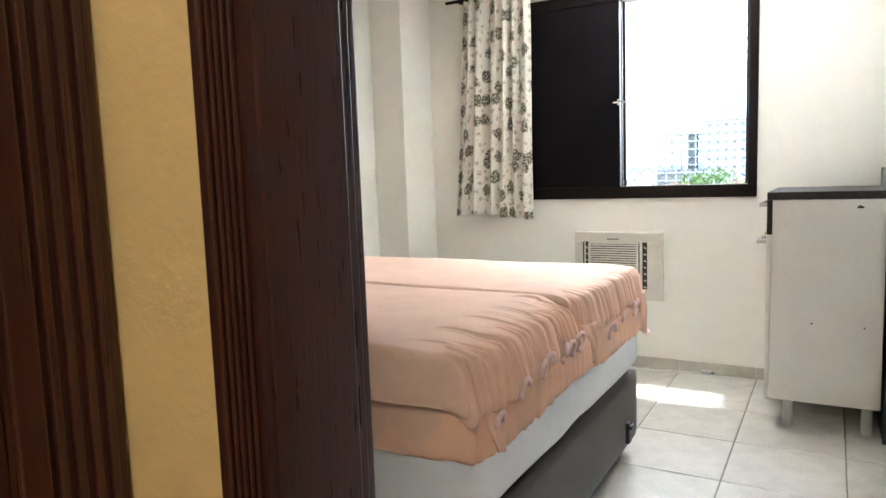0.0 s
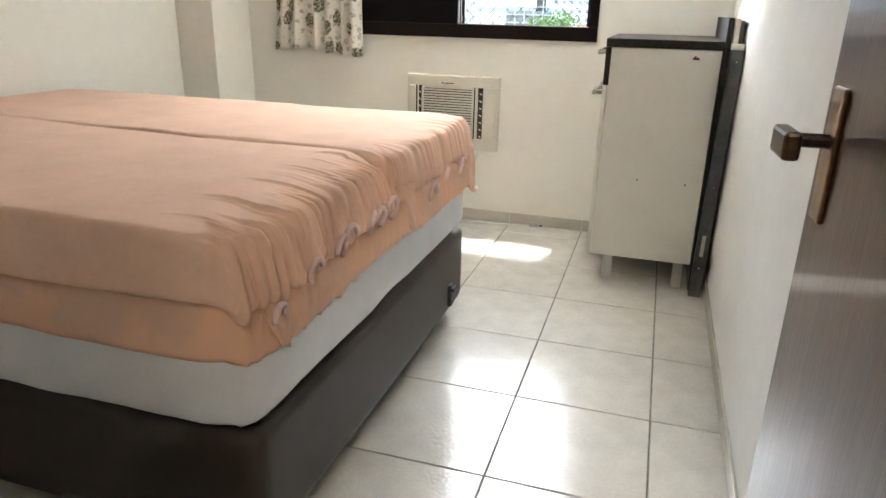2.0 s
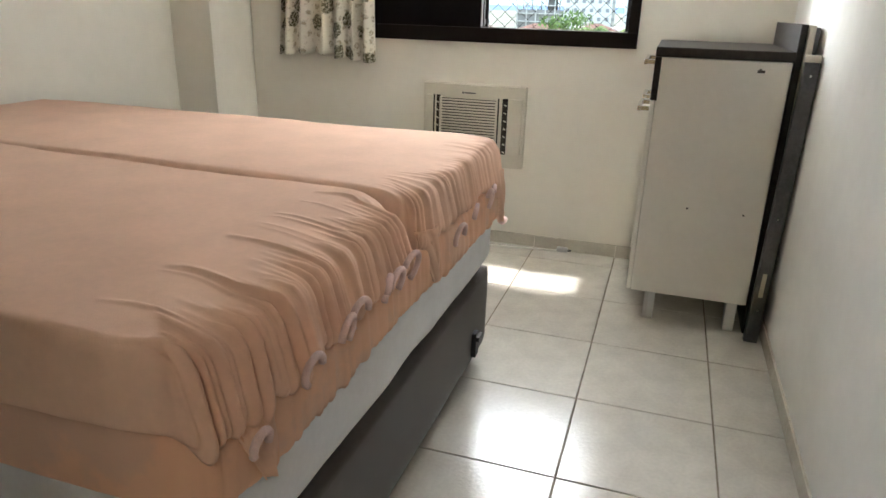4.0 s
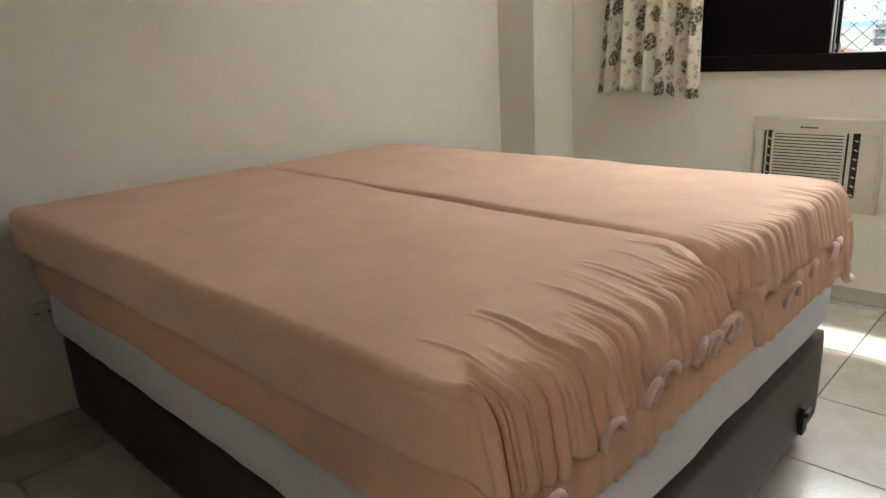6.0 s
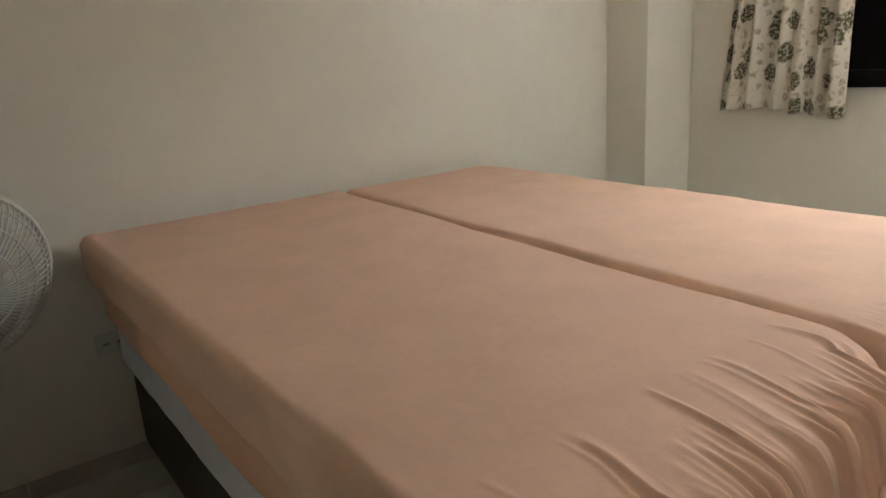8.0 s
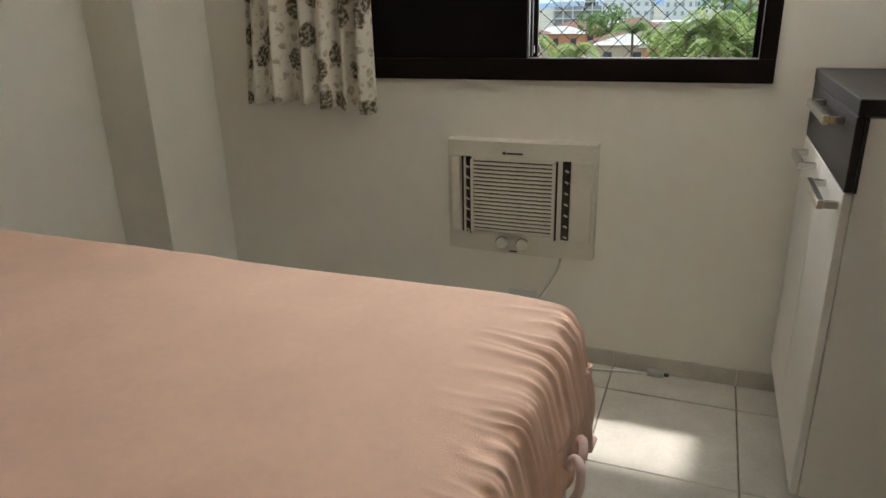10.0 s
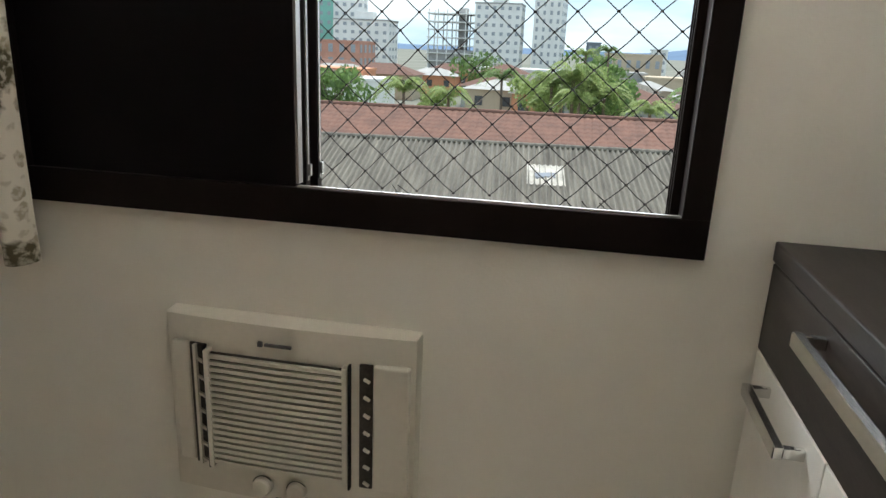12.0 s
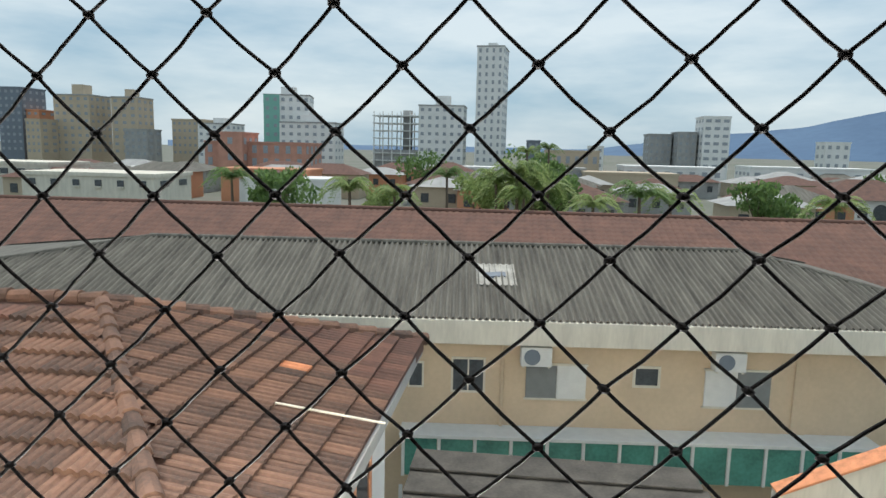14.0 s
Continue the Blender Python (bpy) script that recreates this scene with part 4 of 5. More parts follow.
# ---- floor tiles and skirting ----
def tile_mesh(w, d):
    bm = bmesh.new()
    g = 0.0026
    box(bm, -w / 2 + g, w / 2 - g, -d / 2 + g, d / 2 - g, -0.004, 0.0)
    top = [e for e in bm.edges if all(abs(v.co.z) < 1e-6 for v in e.verts)]
    bmesh.ops.bevel(bm, geom=top, offset=0.0018, segments=1, affect="EDGES")
    return mesh_of("tile", bm, TILE)


tile_kinds = {}


def lay(x0, x1, y0, y1):
    """Tiles on the common grid, cut at the given limits."""
    for i in range(math.floor(x0 / T), math.ceil(x1 / T)):
        for j in range(math.floor(y0 / T), math.ceil(y1 / T)):
            a, c, e, f = max(i * T, x0), min(i * T + T, x1), max(j * T, y0), min(j * T + T, y1)
            if c - a < 0.015 or f - e < 0.015:
                continue
            key = (round(c - a, 3), round(f - e, 3))
            if key not in tile_kinds:
                tile_kinds[key] = tile_mesh(*key)
            ob = new("tile", tile_kinds[key])
            ob.parent = floor
            ob.matrix_basis = pose((a + c) / 2, (e + f) / 2, random.uniform(-0.0004, 0.0004))


lay(XL, XR, YD, YW)
lay(JX, HX, HALL_Y, YD)
lay(HALL_X0, HALL_X1, HALL_B, HALL_Y)


def skirting(axis, fixed, lo, hi, side, skip=0.0):
    """Skirting of cut tiles along a wall; side is the way from the wall into the room."""
    base = thing("baseboard", (0, 0, 0), "low skirting of cut beige floor tiles", "baseboard", kind="structure")
    k = math.floor(lo / T)
    while k * T < hi:
        a, c = max(lo, k * T) + 0.0015, min(hi, k * T + T) - 0.0015
        k += 1
        if c - a < 0.01:
            continue
        d0, d1 = sorted((fixed, fixed + side * 0.009))
        lim = (a, c, d0, d1, 0.0, 0.067) if axis == "x" else (d0, d1, a, c, 0.0, 0.067)
        part("tile", boxes(lim, bevel=0.0015), SKIRT, base)


skirting("x", YW, -2.16, XR, -1)
skirting("y", XL, YD, 1.55, 1)
skirting("y", XR, YD, YW - 0.01, -1)
skirting("x", 1.55, XL + 0.01, -2.17, -1)
skirting("y", -2.17, 1.541, YW - 0.01, 1)
skirting("x", YD, XL + 0.01, JX - 0.08, 1)

# ---- outside ----
FIBRE = material("weathered_fibre_cement", (0.20, 0.19, 0.16), 0.9, scale=1.2, stretch=(4, 0.35, 0.35), second=(0.06, 0.056, 0.048), bump=0.2, bump_scale=20, spread=0.8)
CLAY = material("weathered_clay_tile", (0.25, 0.135, 0.09), 0.9, scale=3.0, second=(0.055, 0.038, 0.032), bump=0.3, bump_scale=40, per_object=0.55, spread=0.9)
CLAY_J = material("weathered_clay_roof", (0.21, 0.105, 0.075), 0.9, scale=1.6, second=(0.075, 0.045, 0.038), bump=0.3, bump_scale=25, per_object=0.5, per_island=True, spread=0.9)
ORANGE_TILE = material("new_orange_tile", (0.62, 0.25, 0.12), 0.8, scale=6, vary=0.15, bump=0.2)
BEIGE = material("beige_render", (0.60, 0.47, 0.33), 0.85, scale=0.8, vary=0.06, bump=0.1, bump_scale=30)
OFFWHITE = material("stained_white_render", (0.66, 0.62, 0.53), 0.85, scale=0.7, stretch=(3, 3, 0.6), vary=0.08, bump=0.1, bump_scale=30)
PALE = material("pale_painted_wall", (0.74, 0.74, 0.72), 0.8, scale=0.3, vary=0.05)
CONCRETE = material("grey_concrete", (0.36, 0.36, 0.35), 0.9, scale=0.4, vary=0.12, bump=0.2, bump_scale=8)
TEAL = material("teal_painted_wall", (0.20, 0.44, 0.37), 0.7, scale=0.2, vary=0.05)
PINK = material("pink_brick_wall", (0.52, 0.27, 0.20), 0.85, scale=0.4, vary=0.1)
TAN = material("tan_painted_wall", (0.50, 0.41, 0.30), 0.8, scale=0.2, vary=0.06)
ORANGE_WALL = material("orange_painted_wall", (0.60, 0.27, 0.15), 0.8, scale=0.4, vary=0.06)
SLATE = material("blue_grey_wall", (0.16, 0.19, 0.23), 0.6, scale=0.3, vary=0.06)
PANE = material("dark_window_pane", (0.07, 0.08, 0.09), 0.15, scale=3, vary=0.2)
# paler copy of PANE: distance haze put into the colour of far windows
HAZY = material("haze_paled_pane", (0.30, 0.33, 0.36), 0.3, scale=3, vary=0.12)
PATCHED = material("dirty_plastic_sheet", (0.50, 0.48, 0.43), 0.6, scale=3, second=(0.25, 0.24, 0.21))
OLD_CEMENT = material("blackened_cement", (0.11, 0.10, 0.085), 0.95, scale=2, second=(0.05, 0.045, 0.04), bump=0.3, bump_scale=20)
GREY_BLIND = material("grey_roller_shutter", (0.19, 0.20, 0.20), 0.6, scale=4, vary=0.06)
WHITE_BLIND = material("white_painted_shutter", (0.68, 0.68, 0.66), 0.5, scale=4, vary=0.04)
GREEN_GLASS = material("green_canopy_glass", (0.08, 0.27, 0.22), 0.12, scale=1.2, vary=0.2)
EARTH = material("town_ground", (0.20, 0.19, 0.17), 0.95, scale=0.02, second=(0.10, 0.12, 0.08))
BARK = material("bark", (0.16, 0.12, 0.09), 0.9, scale=12, vary=0.2, bump=0.4, bump_scale=30)
LEAF = material("leaf_green", (0.22, 0.34, 0.11), 0.6, scale=0.8, second=(0.07, 0.13, 0.04), per_object=0.5, per_island=True, spread=0.8)
LEAF_Y = material("yellow_green_leaf", (0.38, 0.46, 0.17), 0.6, scale=0.8, second=(0.14, 0.22, 0.07), per_object=0.5, per_island=True, spread=0.8)
for leaf_mat in (LEAF, LEAF_Y):
    ln, ll = leaf_mat.node_tree.nodes, leaf_mat.node_tree.links
    thin, both = ln.new("ShaderNodeBsdfTranslucent"), ln.new("ShaderNodeMixShader")
    both.inputs[0].default_value = 0.5
    ll.new(ln["Color Ramp"].outputs[0], thin.inputs["Color"])
    ll.new(ln["Principled BSDF"].outputs[0], both.inputs[1])
    ll.new(thin.outputs[0], both.inputs[2])
    ll.new(both.outputs[0], ln["Material Output"].inputs["Surface"])
# forest colour turned blue, so that the haze of distance is painted in
MOUNTAIN = material("hazed_forest_slope", (0.10, 0.17, 0.27), 1.0, scale=0.003, second=(0.075, 0.13, 0.22))

GZ = -9.0
whole("ground", boxes((-4500, 4500, 4.5, 4500, GZ - 1, GZ)), EARTH, "grey-green town ground reaching the horizon", "ground", kind="structure")
whole("ground_near", boxes((-60, 60, -40, 4.5, GZ - 1, GZ)), EARTH, "paved ground below the building", "ground", kind="structure")
whole("outer_wall", boxes((-12, XL - 0.16, YW - 0.1, YW + 0.15, GZ, 4), (XR + 0.16, 8, YW - 0.1, YW + 0.15, GZ, 4), (XL - 0.16, XR + 0.16, YW, YW + 0.15, GZ, -0.11), (XL - 0.16, XR + 0.16, YW, YW + 0.15, ZC + 0.13, 4)),
      OFFWHITE, "rendered outer wall of the apartment block", "wall", kind="structure")

E20 = pose(0, 20.0, 0, 0, 0, 5.2)   # the long house behind runs a little askew


def sheet_mesh(nu, nv, at, thick=0.03):
    """A mesh sheet from at(i/nu, j/nv), closed below."""
    verts = [at(i / nu, j / nv) for j in range(nv + 1) for i in range(nu + 1)]
    low = [(x, y, z - thick) for x, y, z in verts]
    n = len(verts)
    faces = []
    for j in range(nv):
        for i in range(nu):
            a = j * (nu + 1) + i
            faces.append((a, a + 1, a + nu + 2, a + nu + 1))
            faces.append((n + a, n + a + nu + 1, n + a + nu + 2, n + a + 1))
    for i in range(nu):
        for a, b in ((i, i + 1), ((nv * (nu + 1)) + i + 1, (nv * (nu + 1)) + i)):
            faces.append((a, n + a, n + b, b))
    for j in range(nv):
        for a, b in (((j + 1) * (nu + 1), j * (nu + 1)), (j * (nu + 1) + nu, (j + 1) * (nu + 1) + nu)):
            faces.append((a, n + a, n + b, b))
    me = bpy.data.meshes.new("sheet")
    me.from_pydata(verts, [], faces)
    me.validate()
    me.update()
    return me


def part_mesh(name, me, mat, parent, label="", smooth=True):
    me.materials.append(mat)
    if smooth:
        me.polygons.foreach_set("use_smooth", [True] * len(me.polygons))
    ob = new(name, me)
    ob.parent = parent
    if label:
        tagged(ob, label)
    return ob


house = tagged(new("long_house"), "long beige two-storey house with a grey corrugated hip roof", "house")
house.matrix_basis = E20
part("wall", boxes((-21, 12.6, 0, 9.6, GZ, -3.35)), BEIGE, house, "beige rendered wall")
part("fascia", boxes((-21.6, 13.2, -0.55, -0.35, -3.72, -3.06), (-21.6, 13.2, -0.35, 0.0, -3.72, -3.6), bevel=0.01), OFFWHITE, house, "stained white fascia and gutter")
part("pilaster", boxes((7.35, 7.75, -0.06, 0, GZ, -3.7)), BEIGE, house)
part("downpipe", tube(bmesh.new(), [(-0.72, -0.06, GZ), (-0.72, -0.06, -3.7)], 0.05, 8), BEIGE, house)


def corrugated(u0, u1, v0, v1, z0, z1, l0, l1):
    """One slope, from eave to ridge, whose ends run in to l0 and l1 at the ridge."""
    waves = int((u1 - u0) / 0.18)
    nu = waves * 6

    def at(a, b):
        u = u0 + (u1 - u0) * a
        lo, hi = u0 + (l0 - u0) * b, u1 + (l1 - u1) * b
        u = min(max(u, lo), hi)
        z = z0 + (z1 - z0) * b + 0.06 * math.sin((u1 - u0) * a / 0.18 * math.tau) + (0.012 if int(b * 3.999) % 2 else 0)
        return (u, v0 + (v1 - v0) * b, z)
    return sheet_mesh(nu, 12, at)


part_mesh("roof", corrugated(-21.6, 13.2, -0.5, 4.6, -3.04, -1.72, -12.6, 7.6), FIBRE, house, "weathered grey corrugated fibre-cement roof")
part_mesh("roof", corrugated(-21.6, 13.2, 9.9, 4.6, -3.04, -1.73, -12.6, 7.6), FIBRE, house)
bm = tube(bmesh.new(), [(-12.6, 4.6, -1.69), (7.6, 4.6, -1.69)], 0.09, 8)
tube(bm, [(-12.6, 4.6, -1.69), (-21.6, -0.5, -3.0)], 0.07, 8)
tube(bm, [(7.6, 4.6, -1.69), (13.2, -0.5, -3.0)], 0.07, 8)
part("ridge_cap", bm, FIBRE, house)
part_mesh("hip_roof", sheet_mesh(30, 8, lambda a, b: (13.2 - 5.6 * b, (-0.5 + 5.1 * b) + a * (10.4 - 10.2 * b), -3.04 + 1.31 * b)), FIBRE, house)
part_mesh("hip_roof", sheet_mesh(30, 8, lambda a, b: (-21.6 + 9.0 * b, 9.9 - 5.3 * b - a * (10.4 - 10.2 * b), -3.04 + 1.31 * b)), FIBRE, house)


def patch(a, b):
    u, v = -1.45 + a * 1.2, 1.55 + b * 1.45
    z = -3.04 + (v + 0.5) / 5.1 * 1.32 + 0.03 + 0.028 * math.sin((u + 21.6) / 0.18 * math.tau)
    return (u, v, z)


sky_p = part_mesh("skylight_sheet", sheet_mesh(28, 8, patch, 0.01), PATCHED, house, "pale translucent replacement sheet")
part("damp_stain", hull(bmesh.new(), -1.2, -0.55, 2.05, 2.35, -2.36, -2.27, 0.02, 12, 6, 2, lambda p, n: Vector((p.x, p.y + 0.08 * math.sin(p.x * 7), p.z + 0.26 * (p.y - 2.2)))), SLATE, house)


def small_window(parent, u0, u1, z0, z1, glass, bars=1, frame=0.05, mat=None, y=0.0):
    ob = part("window", boxes((u0, u1, y - 0.03, y - 0.002, z0, z1)), glass, parent)
    bm = boxes((u0 - frame, u0, y - 0.05, y - 0.002, z0 - frame, z1 + frame), (u1, u1 + frame, y - 0.05, y - 0.002, z0 - frame, z1 + frame), (u0, u1, y - 0.05, y - 0.002, z1, z1 + frame), (u0, u1, y - 0.05, y - 0.002, z0 - frame, z0))
    for k in range(1, bars + 1):
        u = u0 + (u1 - u0) * k / (bars + 1)
        box(bm, u - 0.02, u + 0.02, y - 0.045, y - 0.03, z0, z1)
    part("frame", bm, mat or OFFWHITE, ob)
    return ob


def shuttered(u0, u1, um, z0, z1, grey_first):
    a, c = (GREY_BLIND, WHITE_BLIND) if grey_first else (WHITE_BLIND, GREY_BLIND)
    ob = part("window", boxes((u0, um, -0.05, -0.002, z0, z1)), a, house)
    part("shutter", boxes((um + 0.01, u1, -0.07, -0.002, z0, z1), bevel=0.005), c, ob)
    part("lintel", boxes((u0 - 0.04, u1 + 0.04, -0.08, -0.002, z1, z1 + 0.05)), OFFWHITE, ob)
    part("sill", boxes((u0 - 0.04, u1 + 0.04, -0.08, -0.002, z0 - 0.05, z0)), OFFWHITE, ob)
    return ob


small_window(house, -2.08, -1.24, -5.2, -4.3, PANE, 1, 0.06)
small_window(house, -3.3, -2.95, -5.1, -4.45, PANE, 0, 0.05)
shuttered(-0.05, 1.62, 0.8, -5.35, -4.4, True)
small_window(house, 2.98, 3.6, -4.9, -4.42, PANE, 0, 0.07)
shuttered(4.9, 6.7, 5.78, -5.45, -4.42, False)
for u in (-0.24, 5.0):
    c = part("condenser", boxes((u, u + 0.84, -0.42, -0.06, -4.34, -3.80), bevel=0.02), WHITE_BLIND, house, "white air conditioner condenser")
    part("fan_grille", lathe(bmesh.new(), [(0.22, 0), (0.22, 0.02), (0.05, 0.03)], 20, pose(u + 0.3, -0.42, -4.07, 90, 0, 0)), SLATE, c)
    part("bracket", boxes((u + 0.05, u + 0.1, -0.4, 0, -4.38, -4.34), (u + 0.74, u + 0.79, -0.4, 0, -4.38, -4.34)), OFFWHITE, c)

canopy = tagged(new("glass_canopy"), "green glass veranda canopy with white frames", "canopy")
canopy.matrix_basis = E20
CW = 0.98
for k in range(13):
    u = -3.4 + k * CW
    part("glass_panel", boxes((u + 0.05, u + CW - 0.05, -0.016, 0.0, -7.4, -6.30)), GREEN_GLASS, canopy).matrix_basis = pose(0, -0.75, 0)
    part("glazing_bar", boxes((u - 0.04, u + 0.05, -0.8, -0.7, -7.42, -6.28), bevel=0.01), WHITE_BLIND, canopy)
part("top_rail", boxes((-3.5, 9.5, -0.85, 0, -6.30, -6.2), bevel=0.01), WHITE_BLIND, canopy)
part("post", boxes((-3.5, -3.4, -0.8, -0.7, GZ, -7.72), (9.3, 9.4, -0.8, -0.7, GZ, -7.72)), WHITE_BLIND, canopy)

low = thing("low_roof", (0, 0, 0), "dark weathered cement roof with stepped sheets", "roof", kind="")
for k in range(9):
    y0 = 8.0 + k * 0.8
    z = -5.5 + k * 0.075
    part("roof_sheet", boxes((-2.4, 4.3 - 0.12 * k, y0, y0 + 0.9, z - 0.06, z), bevel=0.02), OLD_CEMENT, low)
part("wall", boxes((-2.3, 3.2, 8.2, 14.9, GZ, -5.58)), OFFWHITE, low)
gable = thing("side_wall", (0, 0, 0), "white boundary wall with a sloping orange tiled coping", "wall")
bm = bmesh.new()
vs = [bm.verts.new(p) for p in ((4.2, 13.2, GZ), (9.5, 13.2, GZ), (9.5, 13.2, -1.8), (4.2, 13.2, -4.3), (4.2, 13.45, GZ), (9.5, 13.45, GZ), (9.5, 13.45, -1.8), (4.2, 13.45, -4.3))]
for f in ((0, 1, 2, 3), (7, 6, 5, 4), (0, 3, 7, 4), (3, 2, 6, 7), (1, 5, 6, 2), (0, 4, 5, 1)):
    bm.faces.new([vs[i] for i in f])
part("wall", bm, OFFWHITE, gable)
for k in range(16):
    f = k / 16
    ob = part("coping_tile", boxes((0, 0.42, -0.2, 0.2, 0, 0.05), bevel=0.015), ORANGE_TILE, gable)
    ob.matrix_basis = pose(4.2 + 5.3 * f, 13.3, -4.3 + 2.5 * f + 0.02, 0, -25.2, 0)

# the clay-tiled house next door
nh = thing("tiled_house", (0, 0, 0), "white house with a weathered clay tile hip roof", "house")
A, EZ = Vector((-5.45, 9.3, -0.5)), -1.56
C_BACK, C_FRONT, L_RIDGE, L_EAVE = Vector((-1.82, 12.0, EZ)), Vector((-1.92, 4.7, EZ)), Vector((-14, 8.9, -0.5)), Vector((-14, 4.4, EZ))
part("wall", boxes((-13, -2.35, 5.2, 11.6, GZ, EZ - 0.05)), PALE, nh, "white rendered wall")
bm = bmesh.new()
vs = [bm.verts.new(p) for p in (A, C_BACK, C_FRONT, L_RIDGE, L_EAVE, Vector((-14, 13.4, EZ)))]
for f in ((0, 2, 1), (0, 3, 4, 2), (0, 1, 5, 3)):
    bm.faces.new([vs[i] for i in f])
low_v = [bm.verts.new(v.co - Vector((0, 0, 0.14))) for v in vs]
for f in ((0, 1, 2), (0, 2, 4, 3), (0, 3, 5, 1)):
    bm.faces.new([low_v[i] for i in f])
for a, c in ((1, 2), (2, 4), (4, 3), (3, 5), (5, 1)):
    bm.faces.new((vs[a], low_v[a], low_v[c], vs[c]))
part("roof_deck", bm, CLAY_J, nh)
part("eave_board", boxes((-1.98, -1.83, 4.7, 12.0, EZ - 0.2, EZ - 0.02), bevel=0.01), CONCRETE, nh, "grey weathered eave board")
w = part("window", boxes((-2.36, -2.33, 9.6, 10.4, -3.6, -2.6)), PANE, nh)
part("frame", boxes((-2.37, -2.31, 9.5, 9.6, -3.7, -2.5), (-2.37, -2.31, 10.4, 10.5, -3.7, -2.5), (-2.37, -2.31, 9.6, 10.4, -2.6, -2.5)), ORANGE_WALL, w)
part("pole", tube(bmesh.new(), [(-3.1, 8.2, -1.16), (-1.7, 8.35, -1.4)], 0.014, 6), OFFWHITE, nh)


def barrel(w, length, mat):
    """One clay tile: a trough beside a crown, thicker at its lower end."""
    prof = [(-0.5, 0.0), (-0.42, 0.02), (-0.32, 0.03), (-0.2, 0.018), (-0.1, -0.006), (-0.02, 0.0), (0.08, 0.022), (0.18, 0.03), (0.3, 0.016), (0.4, -0.008), (0.5, 0.0)]
    bm = bmesh.new()
    rows = []
    for s, lift in ((0, 0.058), (1, 0.0)):
        rows.append([bm.verts.new((u * w, s * length * 1.04, h + lift)) for u, h in prof])
    lip = [bm.verts.new((u * w, 0, h + 0.004)) for u, h in prof]
    for i in range(len(prof) - 1):
        bm.faces.new((rows[0][i], rows[0][i + 1], rows[1][i + 1], rows[1][i]))
        bm.faces.new((lip[i], lip[i + 1], rows[0][i + 1], rows[0][i]))
    return mesh_of("roof_tile", bm, mat)


TW, TL = 0.215, 0.345
tile_one = barrel(TW, TL, CLAY)
tile_new = barrel(TW, TL, ORANGE_TILE)


def cover(eave0, eave1, peak, inside):
    """Courses of tiles from an eave up towards peak; inside(p) keeps those on the slope."""
    along = (eave1 - eave0).normalized()
    up = peak - eave0
    up = (up - along * up.dot(along)).normalized()
    nrm = along.cross(up)
    m0 = Matrix((along, up, nrm)).transposed().to_4x4()
    out = []
    for r in range(int((peak - eave0).length / TL) + 8):
        for k in range(int((eave1 - eave0).length / TW) + 1):
            p = eave0 + along * (k + 0.5 + random.uniform(-0.03, 0.03)) * TW + up * r * TL
            if inside(p + up * TL * 0.4):
                out.append((p, Matrix.Translation(p + nrm * 0.01) @ m0 @ pose(0, 0, random.uniform(0, 0.006), 0, 0, random.uniform(-1.2, 1.2))))
    return out


def side_of(p, a, c):
    return (c.x - a.x) * (p.y - a.y) - (c.y - a.y) * (p.x - a.x)


right = cover(C_FRONT, C_BACK, A, lambda p: side_of(p, C_FRONT, A) < 0 and side_of(p, A, C_BACK) < 0)
front = cover(L_EAVE, C_FRONT, L_RIDGE, lambda p: p.y < 8.95 + 0.05 and side_of(p, C_FRONT, A) > 0 and p.x > -10.5)
placed = sorted(right + front, key=lambda q: (q[0] - Vector((-3.6, 7.2, -1))).length)
rest_v, rest_f = [], []
src_v = [v.co.copy() for v in tile_one.vertices]
src_f = [tuple(f.vertices) for f in tile_one.polygons]
for k, (p, m) in enumerate(placed):
    if k < 300:
        lone = abs(p.x + 2.55) < 0.35 and 8.9 < p.y < 9.9 and random.random() < 0.25
        ob = new("roof_tile", tile_new if lone else tile_one)
        ob.parent = nh
        ob.matrix_basis = m
    else:
        o = len(rest_v)
        rest_v += [tuple(m @ v) for v in src_v]
        rest_f += [tuple(i + o for i in f) for f in src_f]
me = bpy.data.meshes.new("roof_tiles")
me.from_pydata(rest_v, [], rest_f)
me.validate()
me.update()
tagged(part_mesh("roof_tiles", me, CLAY_J, nh, smooth=False), kind="stuff")


def capping(a, c):
    n = int((c - a).length / 0.3)
    for k in range(n):
        p = a + (c - a) * k / n
        q = a + (c - a) * (k + 1.15) / n
        bm = tube(bmesh.new(), [p + Vector((0, 0, 0.03)), q + Vector((0, 0, 0.045))], 0.09, 10, radii=[0.085, 0.105])
        part("ridge_tile", bm, CLAY, nh)


capping(A, C_FRONT)
capping(L_RIDGE + Vector((4, 0.19, 0)), A)
capping(A, C_BACK)

# the red roof further back
rh = thing("red_roof_house", (0, 0, 0), "long low house with a brownish red tile roof", "house")
rh.matrix_basis = pose(-2, 27.6, 0, 0, 0, 1.7)


def red_slope(a, b):
    x = -34 + a * 70
    st = b * 14
    return (x, b * 5.0, -3.3 + b * 1.95 + 0.045 * abs(math.sin(x / 0.32 * math.pi)) + 0.03 * (1 - st % 1))


